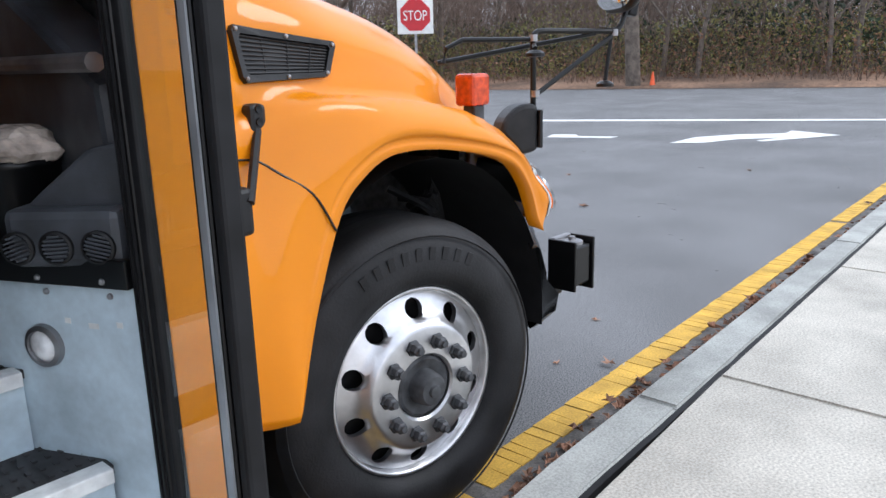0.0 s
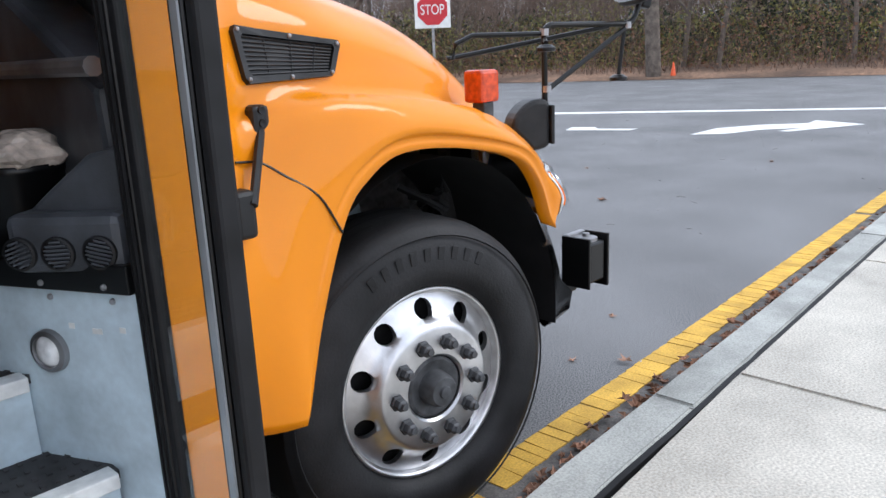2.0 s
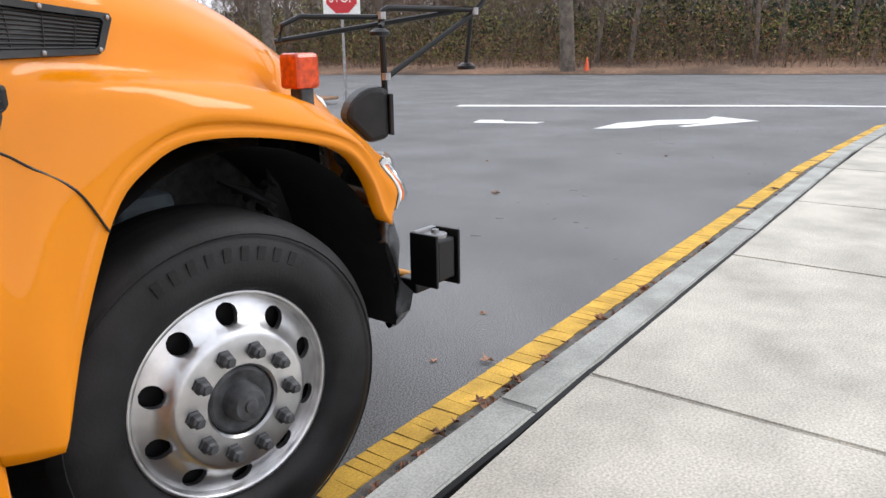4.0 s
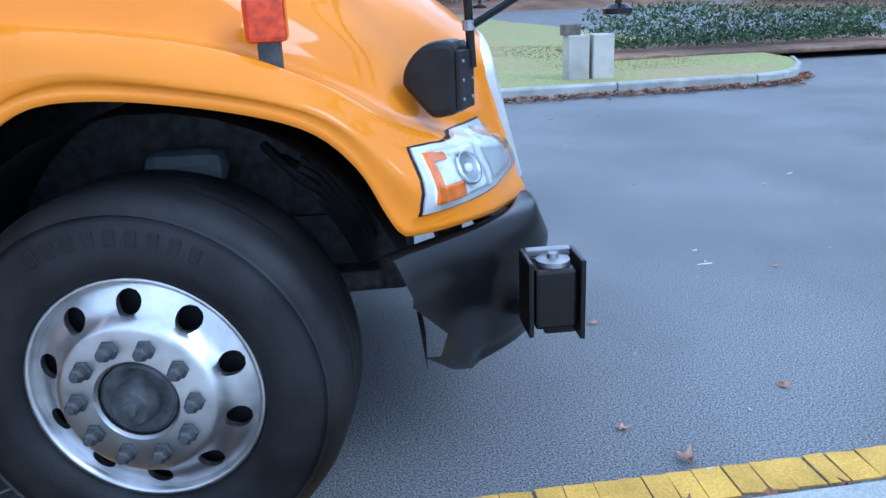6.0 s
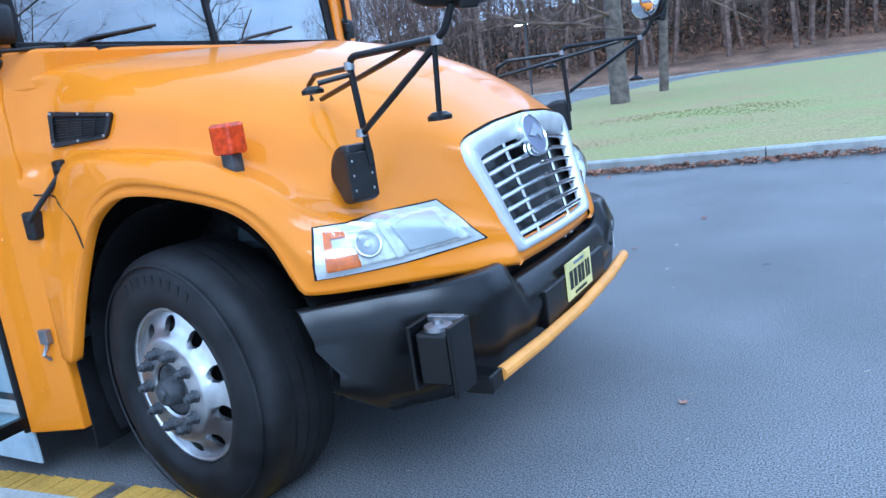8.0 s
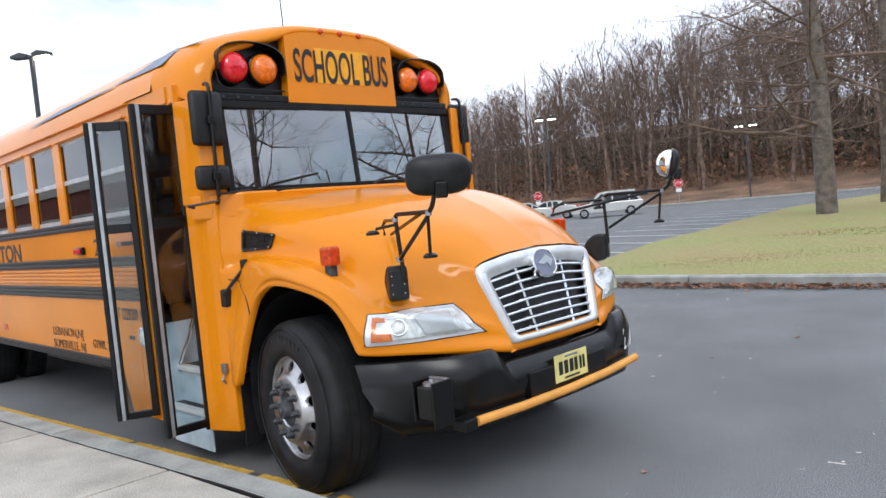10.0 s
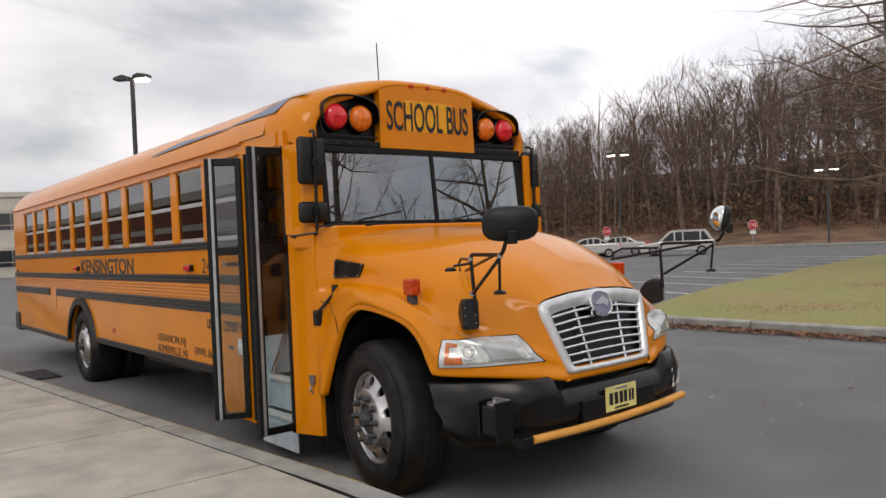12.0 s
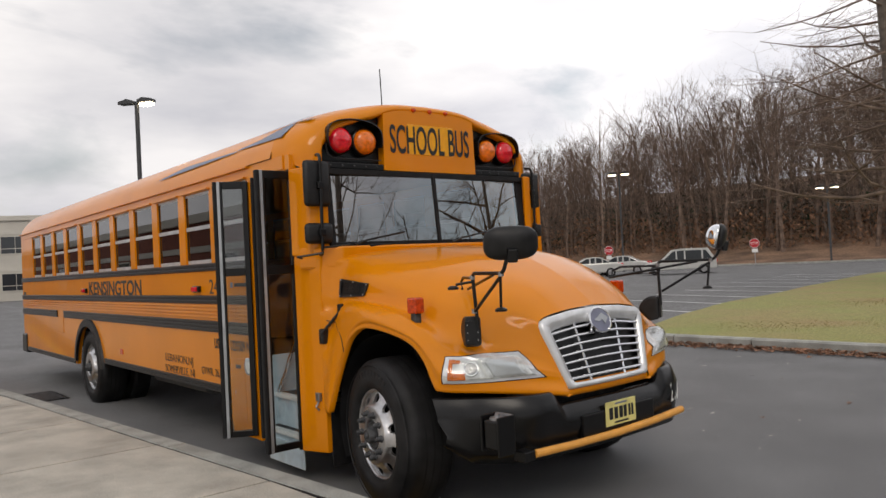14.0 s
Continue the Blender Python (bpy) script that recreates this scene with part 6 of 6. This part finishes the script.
for k in range(2600):
    f = r.random()
    x, y = 39 - 15 * f + r.uniform(0, 7), -12 + 58 * f + r.uniform(-1, 1)
    h, a = r.uniform(0.6, 2.6), Vector((r.gauss(0, 0.3), r.gauss(0, 0.3), 1)).normalized()
    i, w = len(V), r.uniform(0.008, 0.02)
    p = Vector((x, y, 0.2))
    V += [p + Vector((0, -w, 0)), p + Vector((0, w, 0)), p + a * h]
    F.append((i, i + 1, i + 2))
strew("stems", (np.array([tuple(v) for v in V]), F), TWIG, "thin bare stems of the undergrowth", "undergrowth")


def grown(name, seed, x, y, z, height, radius, label, depth=3, **kw):
    """A near tree: an Empty with a trunk-and-limb mesh and a mesh of finer branches."""
    t = thing(name, label, "tree", at=(x, y, z))
    V, F = tree_mesh(seed, height, radius, depth, **kw)
    sd = kw.get("sides", 5)
    for part_name, faces in (("trunk", F[:4 * sd]), ("crown", F[4 * sd:])):
        used = sorted({k for q in faces for k in q})
        index = {k: n for n, k in enumerate(used)}
        me = bpy.data.meshes.new(part_name)
        me.from_pydata(V[used].tolist(), [], [tuple(index[k] for k in q) for q in faces])
        me.materials.append(BARK if part_name == "trunk" else TWIG)
        for p in me.polygons:
            p.use_smooth = True
        ob = new(part_name, me)
        ob.parent = t
    return t


grown("larch", 61, -5.5, 24.6, 0.2, 19, 0.36, "tall bare larch with drooping branches on the lawn", depth=3, spread=0.95, first=0.16, sides=9, kids=8, droop=0.05, thin=0.42, reach=0.62, more=60)
grown("larch", 62, -5.4, 31.2, 0.1, 18, 0.21, "tall bare larch with drooping branches on the lawn", depth=2, spread=0.95, first=0.2, sides=8, kids=8, droop=0.05, thin=0.42, reach=0.6, more=50)
grown("oak", 71, 25.0, 28.5, 0.2, 17, 0.34, "broad bare tree with dense spreading branches", depth=4, spread=0.7, first=0.2, sides=8, kids=7)
grown("oak", 72, 31.0, 14.6, 0.2, 20, 0.36, "broad bare tree with dense spreading branches", depth=4, spread=0.85, first=0.2, sides=9, kids=7, reach=1.1, more=26, thin=0.55)


# ---------- street furniture and far things ----------
def stop_sign(x, y, z, size, height, facing, plate=False, label="red octagonal stop sign on a steel post"):
    t = thing("stop_sign", label, "stop sign", at=(x, y, z))
    t.rotation_euler = (0, 0, radians(facing))
    part("post", box(-0.03, 0.03, 0.01, 0.05, 0, height + size * 0.5, 0.004), STEEL, t)
    octo = [(size / 2 * 1.08 * math.cos(radians(22.5 + 45 * k)), height + size / 2 * 1.08 * math.sin(radians(22.5 + 45 * k))) for k in range(8)]
    if plate:
        part("backing_board", box(-size * 0.56, size * 0.56, -0.012, -0.002, height - size * 0.56, height + size * 0.56, 0.003), WHITEPAINT, t)
    b = part("border", prism(octo, "y", -0.02, -0.013), WHITEPAINT, t)
    part("face", prism([(a * 0.93, height + (c - height) * 0.93) for a, c in octo], "y", -0.026, -0.0205), REDLENS_FLAT, t)
    words("STOP", size * 0.30, WHITEPAINT, Matrix.Translation((-size * 0.37, -0.027, height - size * 0.15)) @ pose(0, 0, 0, 90), t, "lettering", width=size * 0.74, depth=0.001)
    if not plate:
        part("lower_plate", box(-size * 0.3, size * 0.3, -0.02, -0.013, height - size * 1.0, height - size * 0.6, 0.002), WHITEPAINT, t)
    return t


REDLENS_FLAT = material("sign_red", (0.50, 0.02, 0.03), 0.5, vary=0.06)
stop_sign(11.75, 10.1, 0.0, 0.75, 2.50, -43, True, "red octagonal stop sign on a white board")
def spot(dx, dy, d):
    """A place d metres out from the bus's front corner along a bearing."""
    return 4.16 + dx * d, -3.9 + dy * d


x, y = spot(-0.467, 0.884, 66)
stop_sign(x, y, 0.0, 0.75, 1.95, 28)
x, y = spot(-0.615, 0.788, 66)
stop_sign(x, y, 0.0, 0.75, 1.95, 38)

cone = thing("traffic_cone", "orange traffic cone at the road's edge", "traffic cone", at=(31.2, 13.75, 0.05))
ORANGE = material("cone_orange", (0.75, 0.10, 0.02), 0.5, vary=0.08)
part("body", turned([(0.14, 0.03), (0.03, 0.70), (0.0005, 0.705)], 20, "z"), ORANGE, cone, smooth=True)
part("foot", box(-0.18, 0.18, -0.18, 0.18, 0, 0.03, 0.01), ORANGE, cone)


def light_pole(x, y, z, height, turn, power, label="dark steel lamp post with two lit heads"):
    t = thing("lamp_post", label, "lamp post", at=(x, y, z))
    t.rotation_euler = (0, 0, radians(turn))
    part("pole", box(-0.08, 0.08, -0.08, 0.08, 0, height, 0.01), IRON, t)
    for s in (-1, 1):
        h = part("lamp_head", prism([(s * 0.15, height - 0.05), (s * 0.95, height - 0.02), (s * 0.95, height + 0.12), (s * 0.45, height + 0.22), (s * 0.15, height + 0.12)], "y", -0.22, 0.22, 0.01), IRON, t)
        if s > 0 or power > 20:
            part("lamp_glass", box(min(s * 0.25, s * 0.9), max(s * 0.25, s * 0.9), -0.17, 0.17, height - (0.19 if power < 20 else 0.10), height - 0.045, 0.02), LIT, h)
    return t


LIT = glow("lit_lamp", (1.0, 0.86, 0.62), 9)
x, y = spot(-0.9303, 0.2968, 41)
light_pole(x, y, 0, 10.35, 35, 10, "dark steel lamp post with one lit head")
x, y = spot(-0.598, 0.795, 70)
light_pole(x, y, 0.0, 8.85, 37, 30)
x, y = spot(-0.391, 0.918, 72)
light_pole(x, y, 0.0, 6.45, 23, 30)


def car(name, x, y, z, turn, paint, van, label):
    """A parked car: body, cabin glass, four wheels, lamps."""
    t = thing(name, label, "car", group="parked cars", at=(x, y, z))
    t.rotation_euler = (0, 0, radians(turn))
    L, H = (4.9, 1.75) if van else (4.6, 1.45)
    low = [(-L / 2, 0.35), (L / 2, 0.30), (L / 2 + 0.05, 0.62), (L / 2 - 0.15, 0.80), (L / 2 - 1.15, 0.98), (-L / 2 + (0.0 if van else 0.5), 1.02), (-L / 2 - 0.03, 0.9)]
    part("body", prism(low, "y", -0.9, 0.9, 0.06), paint, t)
    cab = [(L / 2 - 1.2, 0.97), (L / 2 - 2.0, H - 0.04), (L / 2 - 2.6, H), (-L / 2 + (0.5 if van else 1.5), H - 0.03), (-L / 2 + (0.05 if van else 0.7), 1.0)]
    part("cabin", prism(cab, "y", -0.76, 0.76, 0.05), paint, t)
    mx = sum(p[0] for p in cab) / len(cab)
    for s in (-1, 1):
        part("side_glass", prism([(mx + (px - mx) * 0.88, 1.02 + (pz - 0.98) * 0.80) for px, pz in cab], "y", min(s * 0.755, s * 0.772), max(s * 0.755, s * 0.772)), CARGLASS, t)
    part("windscreen", prism([(cab[0][0] + 0.012, 1.02), (cab[1][0] + 0.012, H - 0.1), (cab[1][0] - 0.02, H - 0.1), (cab[0][0] - 0.02, 1.02)], "y", -0.66, 0.66), CARGLASS, t)
    part("roof", prism([(L / 2 - 1.95, H - 0.03), (L / 2 - 2.6, H + 0.02), (-L / 2 + (0.5 if van else 1.5), H), (-L / 2 + (0.5 if van else 1.5), H - 0.05)], "y", -0.78, 0.78, 0.01), paint, t)
    for px in ((L / 2 - 2.3), (-0.4), (-L / 2 + 0.9 if van else -L / 2 + 1.4)):
        for s in (-1, 1):
            part("door_post", box(px - 0.05, px + 0.05, s * 0.78 - 0.01, s * 0.78 + 0.01, 0.98, H - 0.03), paint, t)
    for px in (L / 2 - 0.85, -L / 2 + 0.85):
        for s in (-1, 1):
            w = part("wheel", turned([(0.33, 0.0), (0.33, 0.2), (0.2, 0.22), (0.2, -0.02), (0.33, 0.0)], 24, "y", at=(px, s * 0.82 - 0.1, 0.33)), RUBBER, t)
            part("rim", turned([(0.21, s * 0.12), (0.0005, s * 0.13)], 20, "y", at=(px, s * 0.82, 0.33)), STEEL, w)
    for s in (-1, 1):
        part("headlight", box(L / 2 - 0.12, L / 2 + 0.06, s * 0.65 - 0.18, s * 0.65 + 0.18, 0.62, 0.76, 0.02), LAMPGLASS, t)
        part("tail_light", box(-L / 2 - 0.05, -L / 2 + 0.1, s * 0.78 - 0.1, s * 0.78 + 0.1, 0.72, 0.98, 0.02), REDLENS, t)
    return t


CARGLASS = material("car_glass", (0.03, 0.035, 0.04), 0.08, vary=0.05)
SILVER = material("silver_paint", (0.55, 0.55, 0.53), 0.3, metal=0.3, vary=0.05, coat=0.5)
DARKCAR = material("dark_paint", (0.05, 0.055, 0.065), 0.3, vary=0.1, coat=0.5)
x, y = spot(-0.545, 0.838, 55)
car("minivan", x, y, land(x, y), 215, SILVER, True, "silver minivan parked in the far car park")
x, y = spot(-0.605, 0.796, 60)
car("sedan", x, y, land(x, y), 208, SILVER, False, "silver sedan parked in the far car park")
x, y = spot(-0.636, 0.772, 56)
car("sedan", x, y, land(x, y), 225, SILVER, False, "pale silver sedan parked in the far car park")
car("sedan", 44.5, 11.6, 0.8, 95, DARKCAR, False, "dark car parked behind the roadside trees")
car("sedan", 46.5, 9.2, 0.8, 95, SILVER, False, "pale car parked behind the roadside trees")

# stripes of the car park
for k in range(9):
    a = Vector((-6.2 - 0.36 * k, 13.2 + 2.75 * k, 0))
    b = a + Vector((-5.2, 1.4, 0)) * (1.0 + 0.04 * k)
    n = Vector((0.26, 0.965, 0)) * 0.06
    bm = bmesh.new()
    q = [a - n, a + n, b + n, b - n]
    bm.faces.new([bm.verts.new((p.x, p.y, land(p.x, p.y) + 0.008)) for p in q])
    tagged(part("parking_stripe", bm, ROADWHITE), "white painted parking stripe", "road marking", group="parking stripes", kind="structure")
bm = box(-70, -8, -0.15, 0.15, 0, 0.16, 0.02)
bm.transform(Matrix.Translation((0, 64, land(0, 64))) @ Matrix.Rotation(radians(6), 4, "Z"))
tagged(part("far_kerb", bm, KERBSTONE), "pale kerb at the back of the car park", "kerb", kind="structure")

# concrete posts and a clipped hedge on the lawn
for dx in (0.0, 0.37):
    p = tagged(part("concrete_post", box(3.55 + dx, 3.87 + dx, 8.1, 8.42, 0.1, 0.80, 0.02), CONCRETE), "short square weathered concrete post on the lawn", "post", group="concrete posts")
part("timber_top", box(3.5, 3.75, 8.15, 8.4, 0.80, 0.95, 0.01), BARK).parent = p
strew("hedge", brush(9000, 5.4, 12.0, 12, 12.4, 1.6, 0.15, 1.1, 0.05, 31, 0.15), material("hedge_green", (0.05, 0.09, 0.03), 0.8, vary=0.3, scale=3), "low clipped green hedge on a mulch bed", "hedge")
tagged(part("mulch_bed", box(5.0, 12.6, 11.2, 14.6, 0.12, 0.20, 0.03), HILL), "dark brown mulch bed", "mulch", kind="structure")

# the storm drain by the kerb behind the bus
drain = thing("storm_drain", "rusty iron storm drain grate beside the kerb", "drain", at=(-7.6, kerb_y(-7.6) + 0.62, 0.006))
part("frame", box(-0.5, 0.5, -0.3, 0.3, 0, 0.006), BLACK, drain)
for k in range(9):
    part("grate_bar", box(-0.46 + 0.108 * k, -0.40 + 0.108 * k, -0.26, 0.26, 0.006, 0.014), IRON, drain)

# ---------- school buildings ----------
def school(name, x, y, turn, length, storeys, wall, label, height=3.7, bay=3.2, every=1):
    t = thing(name, label, "building", at=(x, y, 0))
    t.rotation_euler = (0, 0, radians(turn))
    H = height * storeys
    part("wall", box(0, length, 0, 12, 0, H + 0.6, 0.0), wall, t)
    part("parapet", box(-0.15, length + 0.15, -0.2, 12.2, H + 0.6, H + 1.1, 0.02), PALE, t)
    n = int(length / bay)
    for s in range(storeys):
        part("band", box(-0.02, length + 0.02, -0.06, -0.0, s * height + 2.9, s * height + 3.25, 0.01), PALE, t)
        for k in range(0, n, every):
            w = part("window", box(k * bay + 0.25, k * bay + bay - 0.25, -0.06, 0.02, s * height + 0.95, s * height + 2.8), PALE, t)
            for j in (0, 1):
                a = k * bay + 0.35 + j * (bay - 0.7) / 2
                part("pane", box(a, a + (bay - 0.8) / 2, -0.075, -0.055, s * height + 1.55, s * height + 2.7), CARGLASS, w)
                part("pane", box(a, a + (bay - 0.8) / 2, -0.075, -0.055, s * height + 1.05, s * height + 1.48), CARGLASS, w)
    return t


PALE = material("pale_panel", (0.55, 0.52, 0.46), 0.7, vary=0.06, scale=0.4)
school("school_building", -86, -6, 72, 70, 2, PALE, "two-storey pale panelled school with dark window bands")
school("brick_building", -14, -15, 180, 90, 1, BRICK, "long red brick school wall with a pale roof band", 4.0, 3.0, 6)
